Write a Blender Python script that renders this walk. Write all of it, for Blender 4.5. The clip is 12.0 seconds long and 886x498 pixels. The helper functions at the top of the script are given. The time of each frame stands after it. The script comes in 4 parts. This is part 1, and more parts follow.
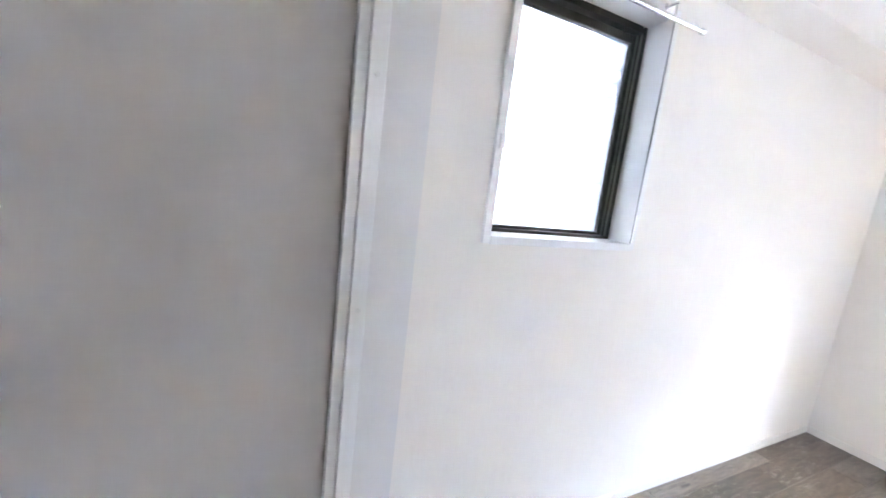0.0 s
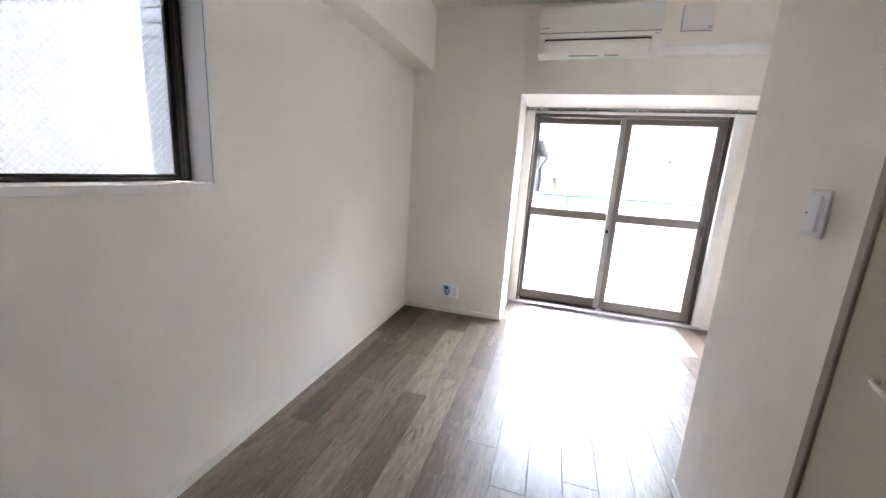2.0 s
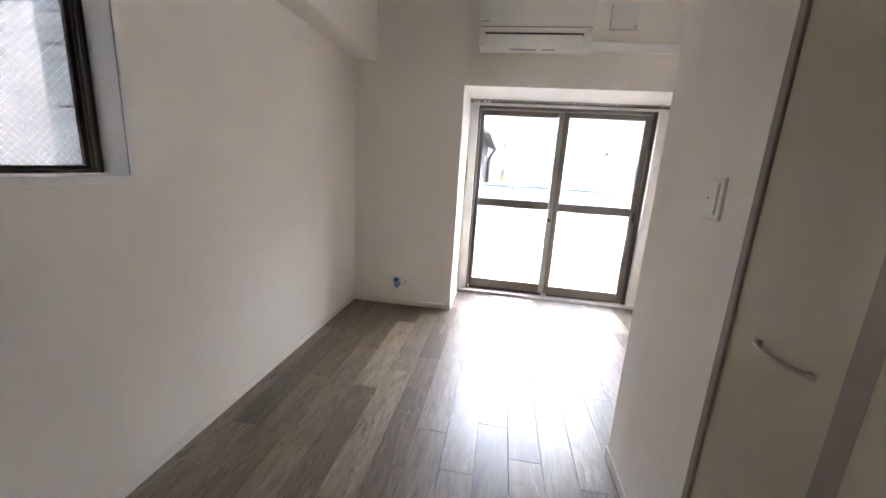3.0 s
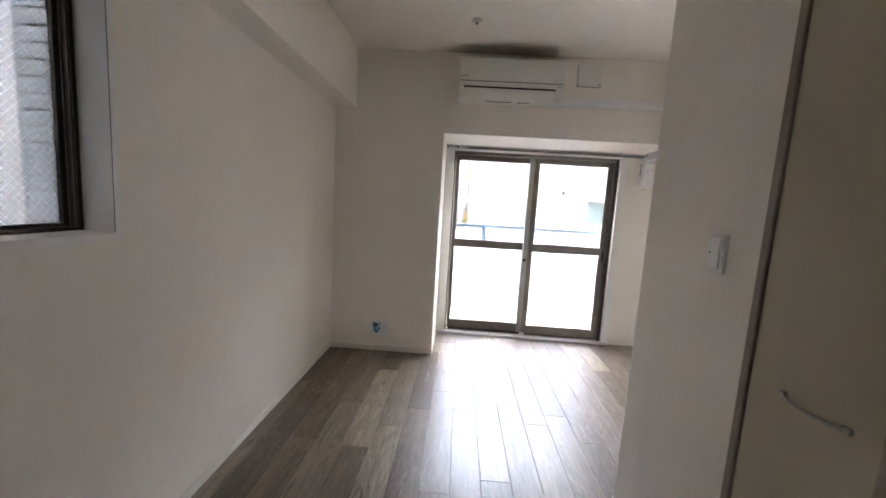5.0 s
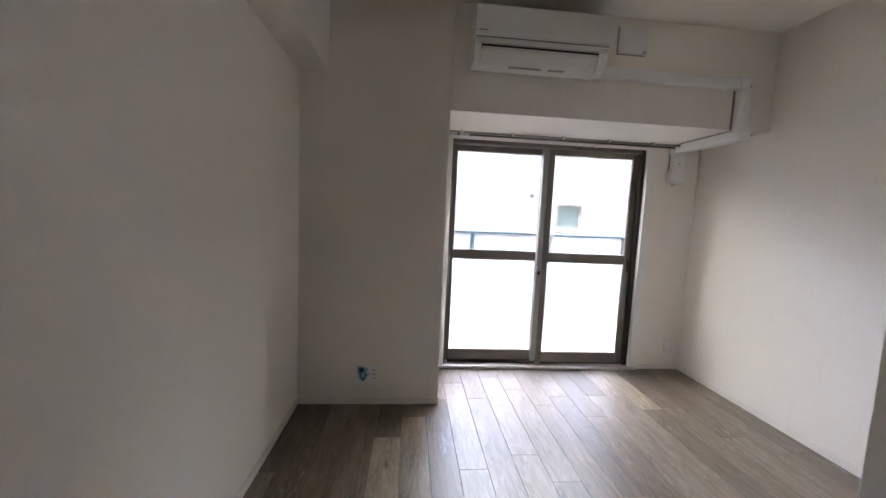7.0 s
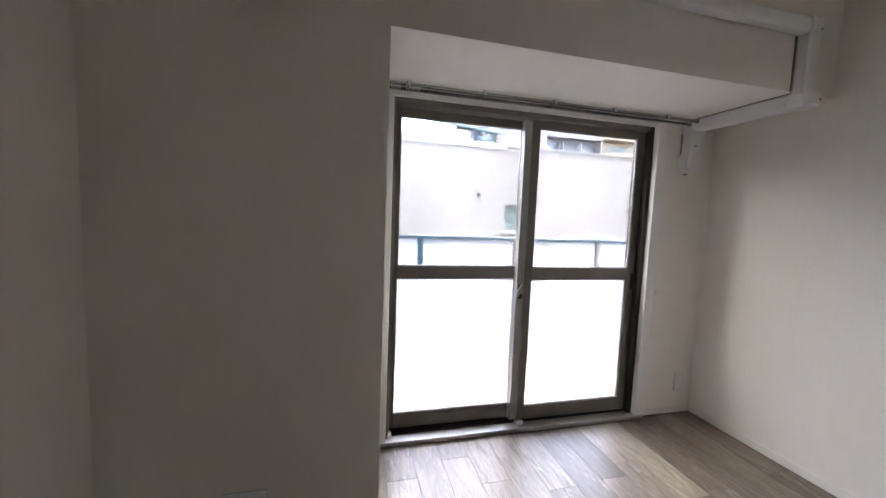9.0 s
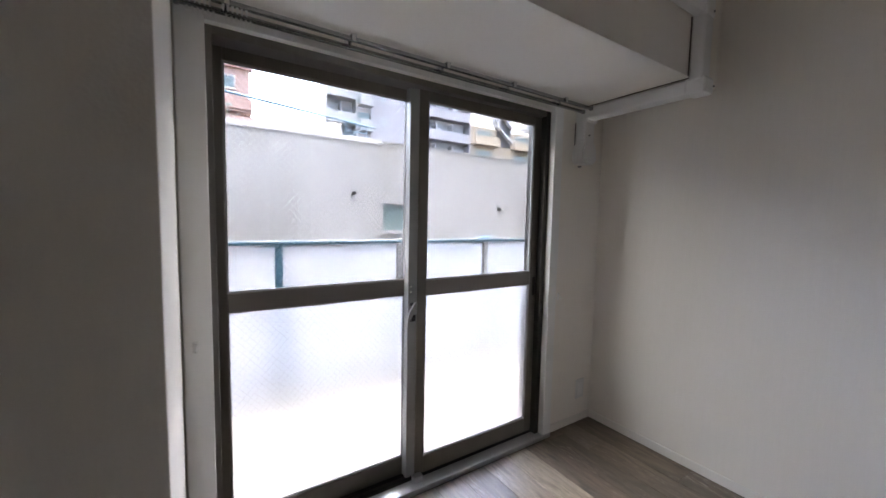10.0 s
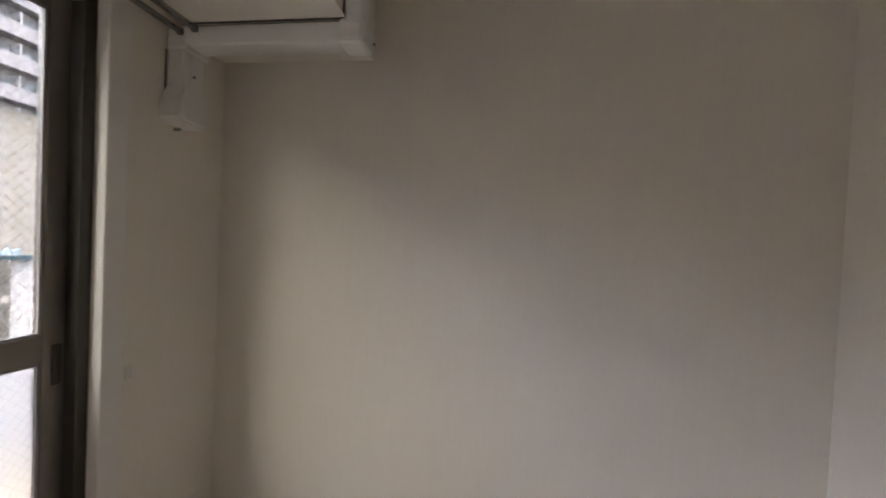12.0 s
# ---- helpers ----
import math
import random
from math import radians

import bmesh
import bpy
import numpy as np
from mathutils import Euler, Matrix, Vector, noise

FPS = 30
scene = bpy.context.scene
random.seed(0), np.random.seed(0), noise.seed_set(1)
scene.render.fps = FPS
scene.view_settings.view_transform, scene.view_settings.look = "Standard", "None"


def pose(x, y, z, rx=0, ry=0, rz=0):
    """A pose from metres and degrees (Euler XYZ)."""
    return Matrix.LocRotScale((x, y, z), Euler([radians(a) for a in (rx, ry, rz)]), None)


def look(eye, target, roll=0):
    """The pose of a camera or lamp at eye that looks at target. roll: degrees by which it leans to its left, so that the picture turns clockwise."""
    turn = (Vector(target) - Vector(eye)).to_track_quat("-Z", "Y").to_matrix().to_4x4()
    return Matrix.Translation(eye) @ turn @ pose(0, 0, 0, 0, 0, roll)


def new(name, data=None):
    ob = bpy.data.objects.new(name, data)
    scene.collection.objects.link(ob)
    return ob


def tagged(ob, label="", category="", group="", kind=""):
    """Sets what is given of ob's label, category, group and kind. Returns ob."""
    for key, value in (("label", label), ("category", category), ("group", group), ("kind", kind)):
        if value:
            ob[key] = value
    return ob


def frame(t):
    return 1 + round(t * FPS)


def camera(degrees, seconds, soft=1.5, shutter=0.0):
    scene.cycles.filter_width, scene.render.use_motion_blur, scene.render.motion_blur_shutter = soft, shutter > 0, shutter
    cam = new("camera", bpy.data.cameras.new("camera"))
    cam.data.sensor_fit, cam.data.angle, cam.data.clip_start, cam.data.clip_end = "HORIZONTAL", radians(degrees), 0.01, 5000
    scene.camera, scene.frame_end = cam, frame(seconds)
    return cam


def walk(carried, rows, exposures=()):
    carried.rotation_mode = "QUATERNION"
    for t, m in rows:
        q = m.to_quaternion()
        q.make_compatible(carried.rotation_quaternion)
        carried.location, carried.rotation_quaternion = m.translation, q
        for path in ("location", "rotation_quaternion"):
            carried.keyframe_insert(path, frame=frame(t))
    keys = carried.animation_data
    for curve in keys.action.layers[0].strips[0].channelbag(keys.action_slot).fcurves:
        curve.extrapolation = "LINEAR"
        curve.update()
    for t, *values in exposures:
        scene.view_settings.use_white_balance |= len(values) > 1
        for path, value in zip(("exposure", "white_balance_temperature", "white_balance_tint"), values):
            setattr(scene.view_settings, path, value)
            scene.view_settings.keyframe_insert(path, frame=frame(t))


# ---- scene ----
cam = camera(99.9, 12.0, shutter=0.16)
PATH = [
    (0, (-3.107, -0.908, 1.237), (-2.247, 0.868, 0.913), 6.8),
    (0.5, (-3.05, -0.982, 1.244), (-1.778, 0.529, 0.925), 6.2),
    (1, (-2.998, -1.06, 1.242), (-1.376, 0.051, 0.872), 5.5),
    (1.5, (-2.994, -1.121, 1.223), (-1.18, -0.387, 0.811), 3.8),
    (2, (-3.01, -1.174, 1.213), (-1.125, -0.646, 0.803), 3.7),
    (2.5, (-3.025, -1.194, 1.213), (-1.117, -0.75, 0.814), 3.6),
    (3, (-3.013, -1.214, 1.21), (-1.081, -0.934, 0.775), 3.6),
    (3.2, (-2.999, -1.205, 1.209), (-1.062, -0.986, 0.76), 3.8),
    (4.8, (-3.007, -1.089, 1.247), (-1.023, -1.052, 1.003), 4.4),
    (5, (-3.01, -1.036, 1.261), (-1.026, -0.955, 1.022), 3.5),
    (5.5, (-2.902, -0.911, 1.238), (-0.926, -0.687, 1.025), 3.9),
    (6, (-2.683, -0.823, 1.24), (-0.707, -0.565, 1.062), 6.0),
    (6.5, (-2.509, -0.72, 1.231), (-0.523, -0.695, 0.993), 5.2),
    (6.7, (-2.406, -0.654, 1.209), (-0.419, -0.752, 1.002), 3.9),
    (8.3, (-1.662, -0.663, 1.216), (0.305, -0.979, 1.039), 0.6),
    (8.5, (-1.556, -0.674, 1.202), (0.381, -1.123, 0.99), 0.8),
    (9, (-1.29, -0.739, 1.195), (0.639, -1.237, 1.024), 2.3),
    (9.5, (-1.002, -0.813, 1.193), (0.854, -1.542, 1.047), 1.2),
    (10, (-0.8, -0.925, 1.193), (0.873, -2.011, 1.04), 1.2),
    (10.5, (-0.632, -1.093, 1.194), (0.945, -2.317, 1.074), 3.1),
    (11, (-0.483, -1.258, 1.191), (0.744, -2.832, 1.061), 1.6),
    (11.5, (-0.432, -1.435, 1.174), (0.206, -3.324, 1.028), 3.1),
    (12, (-0.441, -1.645, 1.194), (-0.181, -3.628, 1.153), 2.6),
]

EXPOSURES = [(0.0, 10.37, 6050, 9), (0.5, 10.00, 6050, 9), (1.0, 9.88, 6150, 10), (1.5, 9.45, 6500, 10), (2.5, 8.80, 7300, 11), (3.0, 8.60, 7400, 11), (5.0, 8.10, 7400, 11),
             (6.0, 7.80, 7350, 11), (6.5, 7.65, 7350, 11), (8.5, 7.33, 7350, 11), (9.5, 6.98, 7200, 11), (10.5, 6.55, 7050, 11), (11.0, 6.63, 7100, 11), (11.5, 6.50, 7750, 11), (12.0, 6.62, 8600, 12)]
walk(cam, [(t, look(eye, target, roll)) for t, eye, target, roll in PATH], EXPOSURES)

# ---- light: bright overcast sky, soft sun high on the balcony side ----
SUN_EL, SUN_AZ = 86.0, 8.0
world = bpy.data.worlds.new("sky")
scene.world = world
world.use_nodes = True
wt = world.node_tree
wt.nodes.clear()
sky = wt.nodes.new("ShaderNodeTexSky")
sky.sky_type = 'NISHITA'
sky.sun_disc = False
sky.sun_elevation = radians(SUN_EL)
sky.sun_rotation = radians(90 - SUN_AZ)
sky.air_density, sky.dust_density, sky.ozone_density = 0.9, 6.0, 0.6
wbg = wt.nodes.new("ShaderNodeBackground")
wbg.inputs["Strength"].default_value = 0.12
wout = wt.nodes.new("ShaderNodeOutputWorld")
wt.links.new(sky.outputs["Color"], wbg.inputs["Color"])
wt.links.new(wbg.outputs["Background"], wout.inputs["Surface"])
sun = new("sun", bpy.data.lights.new("sun", 'SUN'))
sun.data.energy, sun.data.angle, sun.data.color = 0.5, radians(30), (1.0, 0.985, 0.96)
az, el = radians(SUN_AZ), radians(SUN_EL)
sun.matrix_world = look((math.cos(el) * math.cos(az) * 30, math.cos(el) * math.sin(az) * 30, math.sin(el) * 30), (0, 0, 0))


# added lamp outside the balcony opening, hidden above its head, topping up sky light
sky_fill_lamp = new("added_sky_fill", bpy.data.lights.new("added_sky_fill", 'AREA'))
sky_fill_lamp.data.shape, sky_fill_lamp.data.size, sky_fill_lamp.data.size_y, sky_fill_lamp.data.energy = 'RECTANGLE', 2.6, 0.7, 0.9
sky_fill_lamp.data.color = (0.89, 0.945, 1.0)
sky_fill_lamp.matrix_world = look((1.02, -1.72, 2.25), (0.1, -1.72, 1.86))


# ---- materials ----
def node(nt, kind, **values):
    n = nt.nodes.new(kind)
    for k, v in values.items():
        n.inputs[k.replace("_", " ")].default_value = v
    return n


def base_mat(name, rough=0.5, metal=0.0, spec=0.5):
    m = bpy.data.materials.new(name)
    m.use_nodes = True
    nt = m.node_tree
    b = nt.nodes["Principled BSDF"]
    b.inputs["Roughness"].default_value = rough
    b.inputs["Metallic"].default_value = metal
    b.inputs["Specular IOR Level"].default_value = spec
    return m, nt, b


def surface(name, col, rough=0.5, metal=0.0, var=0.06, scale=3.0, grain=120.0, bump=0.1, dist=0.001, spec=0.5, stretch=(1, 1, 1)):
    """A painted, plastic or metal surface with soft blotches, fine grain and a little relief."""
    m, nt, b = base_mat(name, rough, metal, spec)
    tc = nt.nodes.new("ShaderNodeTexCoord")
    mp = nt.nodes.new("ShaderNodeMapping")
    mp.inputs["Scale"].default_value = stretch
    nt.links.new(tc.outputs["Object"], mp.inputs["Vector"])
    n1 = node(nt, "ShaderNodeTexNoise", Scale=scale, Detail=4.0)
    n2 = node(nt, "ShaderNodeTexNoise", Scale=grain, Detail=3.0)
    nt.links.new(mp.outputs["Vector"], n1.inputs["Vector"])
    nt.links.new(mp.outputs["Vector"], n2.inputs["Vector"])
    ramp = nt.nodes.new("ShaderNodeValToRGB")
    ramp.color_ramp.elements[0].position, ramp.color_ramp.elements[1].position = 0.3, 0.7
    ramp.color_ramp.elements[0].color = tuple(c * (1 - var) for c in col) + (1,)
    ramp.color_ramp.elements[1].color = tuple(min(1, c * (1 + var * 0.6)) for c in col) + (1,)
    nt.links.new(n1.outputs["Fac"], ramp.inputs["Fac"])
    nt.links.new(ramp.outputs["Color"], b.inputs["Base Color"])
    bp = node(nt, "ShaderNodeBump", Strength=bump, Distance=dist)
    nt.links.new(n2.outputs["Fac"], bp.inputs["Height"])
    nt.links.new(bp.outputs["Normal"], b.inputs["Normal"])
    return m


def wallpaper(name, col):
    """Vinyl wallpaper with a fine woven emboss."""
    m, nt, b = base_mat(name, 0.75, 0, 0.25)
    tc = nt.nodes.new("ShaderNodeTexCoord")
    n1 = node(nt, "ShaderNodeTexNoise", Scale=1.3, Detail=3.0)
    n2 = node(nt, "ShaderNodeTexNoise", Scale=260.0, Detail=4.0, Roughness=0.7)
    vor = node(nt, "ShaderNodeTexVoronoi", Scale=140.0)
    for n in (n1, n2, vor):
        nt.links.new(tc.outputs["Object"], n.inputs["Vector"])
    ramp = nt.nodes.new("ShaderNodeValToRGB")
    ramp.color_ramp.elements[0].position, ramp.color_ramp.elements[1].position = 0.3, 0.75
    ramp.color_ramp.elements[0].color = tuple(c * 0.97 for c in col) + (1,)
    ramp.color_ramp.elements[1].color = tuple(col) + (1,)
    nt.links.new(n1.outputs["Fac"], ramp.inputs["Fac"])
    weave = nt.nodes.new("ShaderNodeValToRGB")
    weave.color_ramp.elements[0].position, weave.color_ramp.elements[1].position = 0.35, 0.65
    weave.color_ramp.elements[0].color, weave.color_ramp.elements[1].color = (0.97, 0.97, 0.97, 1), (1, 1, 1, 1)
    nt.links.new(n2.outputs["Fac"], weave.inputs["Fac"])
    mul = nt.nodes.new("ShaderNodeMix")
    mul.data_type, mul.blend_type = 'RGBA', 'MULTIPLY'
    mul.inputs["Factor"].default_value = 1.0
    nt.links.new(ramp.outputs["Color"], mul.inputs[6])
    nt.links.new(weave.outputs["Color"], mul.inputs[7])
    mp = nt.nodes.new("ShaderNodeMapping")
    mp.inputs["Scale"].default_value = (90, 90, 5)
    nt.links.new(tc.outputs["Object"], mp.inputs["Vector"])
    thread = node(nt, "ShaderNodeTexNoise", Scale=1.0, Detail=5.0, Roughness=0.65)
    nt.links.new(mp.outputs[0], thread.inputs["Vector"])
    streak = nt.nodes.new("ShaderNodeValToRGB")
    streak.color_ramp.elements[0].position, streak.color_ramp.elements[1].position = 0.35, 0.65
    streak.color_ramp.elements[0].color, streak.color_ramp.elements[1].color = (0.984, 0.984, 0.982, 1), (1, 1, 1, 1)
    nt.links.new(thread.outputs["Fac"], streak.inputs["Fac"])
    mul2 = nt.nodes.new("ShaderNodeMix")
    mul2.data_type, mul2.blend_type = 'RGBA', 'MULTIPLY'
    mul2.inputs["Factor"].default_value = 1.0
    nt.links.new(mul.outputs[2], mul2.inputs[6])
    nt.links.new(streak.outputs["Color"], mul2.inputs[7])
    nt.links.new(mul2.outputs[2], b.inputs["Base Color"])
    add = node(nt, "ShaderNodeMath")
    nt.links.new(n2.outputs["Fac"], add.inputs[0])
    nt.links.new(vor.outputs["Distance"], add.inputs[1])
    bp = node(nt, "ShaderNodeBump", Strength=0.42, Distance=0.0008)
    nt.links.new(add.outputs[0], bp.inputs["Height"])
    nt.links.new(bp.outputs["Normal"], b.inputs["Normal"])
    return m


def plank_wood(name, tones):
    """Grey-brown weathered oak print: tone by plank, long grain, pale worn streaks, dark knots."""
    m, nt, b = base_mat(name, 0.42, 0, 0.55)
    b.inputs["Coat Weight"].default_value, b.inputs["Coat Roughness"].default_value = 0.5, 0.28
    info = nt.nodes.new("ShaderNodeObjectInfo")
    tc = nt.nodes.new("ShaderNodeTexCoord")
    off = nt.nodes.new("ShaderNodeVectorMath")
    off.operation = 'MULTIPLY_ADD'
    comb = nt.nodes.new("ShaderNodeCombineXYZ")
    for i in range(3):
        nt.links.new(info.outputs["Random"], comb.inputs[i])
    off.inputs[1].default_value = (17.0, 31.0, 5.0)
    nt.links.new(comb.outputs[0], off.inputs[0])
    nt.links.new(tc.outputs["Object"], off.inputs[2])

    def noise_at(scale, stretch, detail, rough=0.6, warp=0.0):
        mp = nt.nodes.new("ShaderNodeMapping")
        mp.inputs["Scale"].default_value = stretch
        nt.links.new(off.outputs[0], mp.inputs["Vector"])
        n = node(nt, "ShaderNodeTexNoise", Scale=scale, Detail=detail, Roughness=rough, Distortion=warp)
        nt.links.new(mp.outputs[0], n.inputs["Vector"])
        return n

    def ramp(src, stops):
        r = nt.nodes.new("ShaderNodeValToRGB")
        els = r.color_ramp.elements
        while len(els) < len(stops):
            els.new(0.5)
        for e, (p, c) in zip(els, stops):
            e.position, e.color = p, (*c, 1)
        nt.links.new(src, r.inputs["Fac"])
        return r

    def mix(kind, fac, a, c):
        x = nt.nodes.new("ShaderNodeMix")
        x.data_type, x.blend_type = 'RGBA', kind
        if isinstance(fac, float):
            x.inputs["Factor"].default_value = fac
        else:
            nt.links.new(fac, x.inputs["Factor"])
        nt.links.new(a, x.inputs[6])
        nt.links.new(c, x.inputs[7])
        return x.outputs[2]

    tone = ramp(info.outputs["Random"], tones)
    grain = ramp(noise_at(3.6, (1.2, 8, 1), 9.0, 0.7, 1.4).outputs["Fac"], [(0.30, (0.42, 0.40, 0.38)), (0.5, (0.90, 0.89, 0.88)), (0.68, (1.34, 1.33, 1.32))])
    col = mix('MULTIPLY', 1.0, tone.outputs[0], grain.outputs[0])
    fine = ramp(noise_at(26.0, (1.2, 16, 1), 4.0, 0.7).outputs["Fac"], [(0.35, (0.78, 0.77, 0.76)), (0.6, (1.06, 1.06, 1.06))])
    col = mix('MULTIPLY', 0.8, col, fine.outputs[0])
    worn = ramp(noise_at(8.0, (1.0, 5.5, 1), 9.0, 0.78, 1.6).outputs["Fac"], [(0.53, (0, 0, 0)), (0.62, (1, 1, 1))])
    blot = ramp(noise_at(2.2, (1.0, 2.5, 1), 3.0).outputs["Fac"], [(0.47, (0, 0, 0)), (0.60, (0.8, 0.8, 0.8))])
    both = mix('MULTIPLY', 1.0, worn.outputs[0], blot.outputs[0])
    pale = nt.nodes.new("ShaderNodeRGB")
    pale.outputs[0].default_value = (0.36, 0.325, 0.275, 1)
    col = mix('MIX', both, col, pale.outputs[0])
    knot = ramp(noise_at(4.0, (1.0, 3.6, 1), 3.0, 0.5, 0.8).outputs["Fac"], [(0.66, (0, 0, 0)), (0.74, (1, 1, 1))])
    dark = nt.nodes.new("ShaderNodeRGB")
    dark.outputs[0].default_value = (0.07, 0.055, 0.045, 1)
    col = mix('MIX', knot.outputs[0], col, dark.outputs[0])
    nt.links.new(col, b.inputs["Base Color"])
    bp = node(nt, "ShaderNodeBump", Strength=0.12, Distance=0.0008)
    nt.links.new(fine.outputs[0], bp.inputs["Height"])
    nt.links.new(bp.outputs["Normal"], b.inputs["Normal"])
    return m


def wire_mask(nt, pitch, width):
    """1 on the thin crossed wires laid in the pane, 0 between them; across is x or y, up is z."""
    tc = nt.nodes.new("ShaderNodeTexCoord")
    sep = nt.nodes.new("ShaderNodeSeparateXYZ")
    nt.links.new(tc.outputs["Object"], sep.inputs[0])

    def math_node(op, a, c):
        n = nt.nodes.new("ShaderNodeMath")
        n.operation = op
        for i, v in enumerate((a, c)):
            if isinstance(v, float):
                n.inputs[i].default_value = v
            else:
                nt.links.new(v, n.inputs[i])
        return n.outputs[0]

    across = math_node('ADD', sep.outputs[0], sep.outputs[1])
    lines = []
    for sign in (1.0, -1.0):
        s = math_node('ADD', across, math_node('MULTIPLY', sep.outputs[2], sign * 0.9))
        f = math_node('FRACT', math_node('MULTIPLY', s, 1.0 / pitch), 0.0)
        lines.append(math_node('LESS_THAN', math_node('ABSOLUTE', math_node('SUBTRACT', f, 0.5), 0.0), width / pitch / 2))
    return math_node('MAXIMUM', lines[0], lines[1])


def pane_mat(name, frosted, tint, rough=0.5, pitch=0.025, width=0.0008, wire_tone=0.26, relief=0.25):
    m = bpy.data.materials.new(name)
    m.use_nodes = True
    nt = m.node_tree
    nt.nodes.clear()
    out = nt.nodes.new("ShaderNodeOutputMaterial")
    if frosted:
        body = node(nt, "ShaderNodeBsdfRefraction", Roughness=rough, IOR=1.18)
        tc = nt.nodes.new("ShaderNodeTexCoord")
        n = node(nt, "ShaderNodeTexNoise", Scale=170.0, Detail=2.0)
        nt.links.new(tc.outputs["Object"], n.inputs["Vector"])
        bp = node(nt, "ShaderNodeBump", Strength=relief, Distance=0.002)
        nt.links.new(n.outputs["Fac"], bp.inputs["Height"])
        nt.links.new(bp.outputs["Normal"], body.inputs["Normal"])
    else:
        body = nt.nodes.new("ShaderNodeBsdfTransparent")
    body.inputs["Color"].default_value = (*tint, 1)
    gloss = node(nt, "ShaderNodeBsdfGlossy", Roughness=0.25 if frosted else 0.02)
    fres = node(nt, "ShaderNodeFresnel", IOR=1.35)
    mix = nt.nodes.new("ShaderNodeMixShader")
    nt.links.new(fres.outputs[0], mix.inputs[0])
    nt.links.new(body.outputs[0], mix.inputs[1])
    nt.links.new(gloss.outputs[0], mix.inputs[2])
    last = mix.outputs[0]
    wire = node(nt, "ShaderNodeBsdfDiffuse", Color=(wire_tone, wire_tone, wire_tone * 1.03, 1))
    mask = wire_mask(nt, pitch, width)
    mix2 = nt.nodes.new("ShaderNodeMixShader")
    nt.links.new(mask, mix2.inputs[0])
    nt.links.new(last, mix2.inputs[1])
    nt.links.new(wire.outputs[0], mix2.inputs[2])
    last = mix2.outputs[0]
    nt.links.new(last, out.inputs["Surface"])
    return m


def translucent_mat(name, col, through_col):
    m = bpy.data.materials.new(name)
    m.use_nodes = True
    nt = m.node_tree
    b = nt.nodes["Principled BSDF"]
    b.inputs["Base Color"].default_value = (*col, 1)
    b.inputs["Roughness"].default_value = 0.35
    tr = node(nt, "ShaderNodeBsdfTranslucent", Color=(*through_col, 1))
    mix = nt.nodes.new("ShaderNodeMixShader")
    mix.inputs[0].default_value = 0.65
    nt.links.new(b.outputs[0], mix.inputs[1])
    nt.links.new(tr.outputs[0], mix.inputs[2])
    nt.links.new(mix.outputs[0], nt.nodes["Material Output"].inputs["Surface"])
    return m


PAPER = wallpaper("white_wallpaper", (0.93, 0.888, 0.828))
CEIL = wallpaper("ceiling_paper", (0.93, 0.897, 0.85))
WHITE = surface("white_paint", (0.87, 0.865, 0.85), 0.4, var=0.03, bump=0.05)
PLASTIC = surface("white_plastic", (0.80, 0.80, 0.78), 0.3, var=0.02, bump=0.02)
DUCTW = surface("duct_plastic", (0.88, 0.88, 0.88), 0.42, var=0.03, bump=0.03)
PLATE = surface("bright_white_plate", (0.90, 0.93, 0.95), 0.25, var=0.02, bump=0.02)
GREY_STRIP = surface("pale_grey_strip", (0.80, 0.785, 0.76), 0.5, var=0.03, bump=0.05)
BASEB = surface("baseboard_vinyl", (0.86, 0.83, 0.785), 0.5, var=0.05, bump=0.05)
WOOD = plank_wood("weathered_oak_plank", [(0.0, (0.118, 0.087, 0.063)), (0.35, (0.185, 0.139, 0.100)), (0.7, (0.224, 0.179, 0.137)), (1.0, (0.280, 0.227, 0.174))])
WOOD_PALE = plank_wood("pale_oak_plank", [(0.0, (0.314, 0.260, 0.190)), (1.0, (0.364, 0.307, 0.232))])
SUBFLOOR = surface("plank_joint", (0.05, 0.04, 0.035), 0.8)
BRONZE = surface("bronze_aluminium", (0.205, 0.188, 0.170), 0.38, 0.6, var=0.1, grain=400, bump=0.03)
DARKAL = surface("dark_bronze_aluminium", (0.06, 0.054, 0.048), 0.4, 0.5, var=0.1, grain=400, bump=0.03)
SILVER = surface("silver_aluminium", (0.62, 0.62, 0.62), 0.32, 0.9, var=0.06, scale=8, bump=0.03)
STRIP = surface("grey_aluminium_strip", (0.36, 0.36, 0.355), 0.42, 0.6, var=0.08, scale=6)
CHROME = surface("chrome", (0.75, 0.75, 0.76), 0.16, 1.0, var=0.03)
RAILM = surface("rail_aluminium", (0.36, 0.365, 0.37), 0.22, 1.0, var=0.05)
SATIN = surface("satin_nickel", (0.42, 0.405, 0.38), 0.3, 1.0, var=0.04)
BLACK = surface("black_plastic", (0.012, 0.012, 0.013), 0.5)
GREYP = surface("grey_plastic", (0.30, 0.30, 0.31), 0.45)
AIRGREY_TAB = surface("light_grey_plastic", (0.5, 0.5, 0.49), 0.45)
SEAM = surface("dark_seam", (0.17, 0.15, 0.14), 0.7)
CREAM = surface("cream_laminate", (0.50, 0.445, 0.345), 0.45, var=0.04, scale=2, bump=0.05)
DOORG = surface("beige_grey_laminate", (0.50, 0.465, 0.425), 0.5, var=0.05, scale=2, bump=0.05)
TAUPE = surface("taupe_trim", (0.29, 0.245, 0.21), 0.45, var=0.08)
BLUE = surface("blue_tape", (0.05, 0.22, 0.38), 0.4, var=0.25, scale=60)
PALEBLUE = surface("pale_blue_film", (0.35, 0.55, 0.75), 0.3, var=0.2, scale=60)
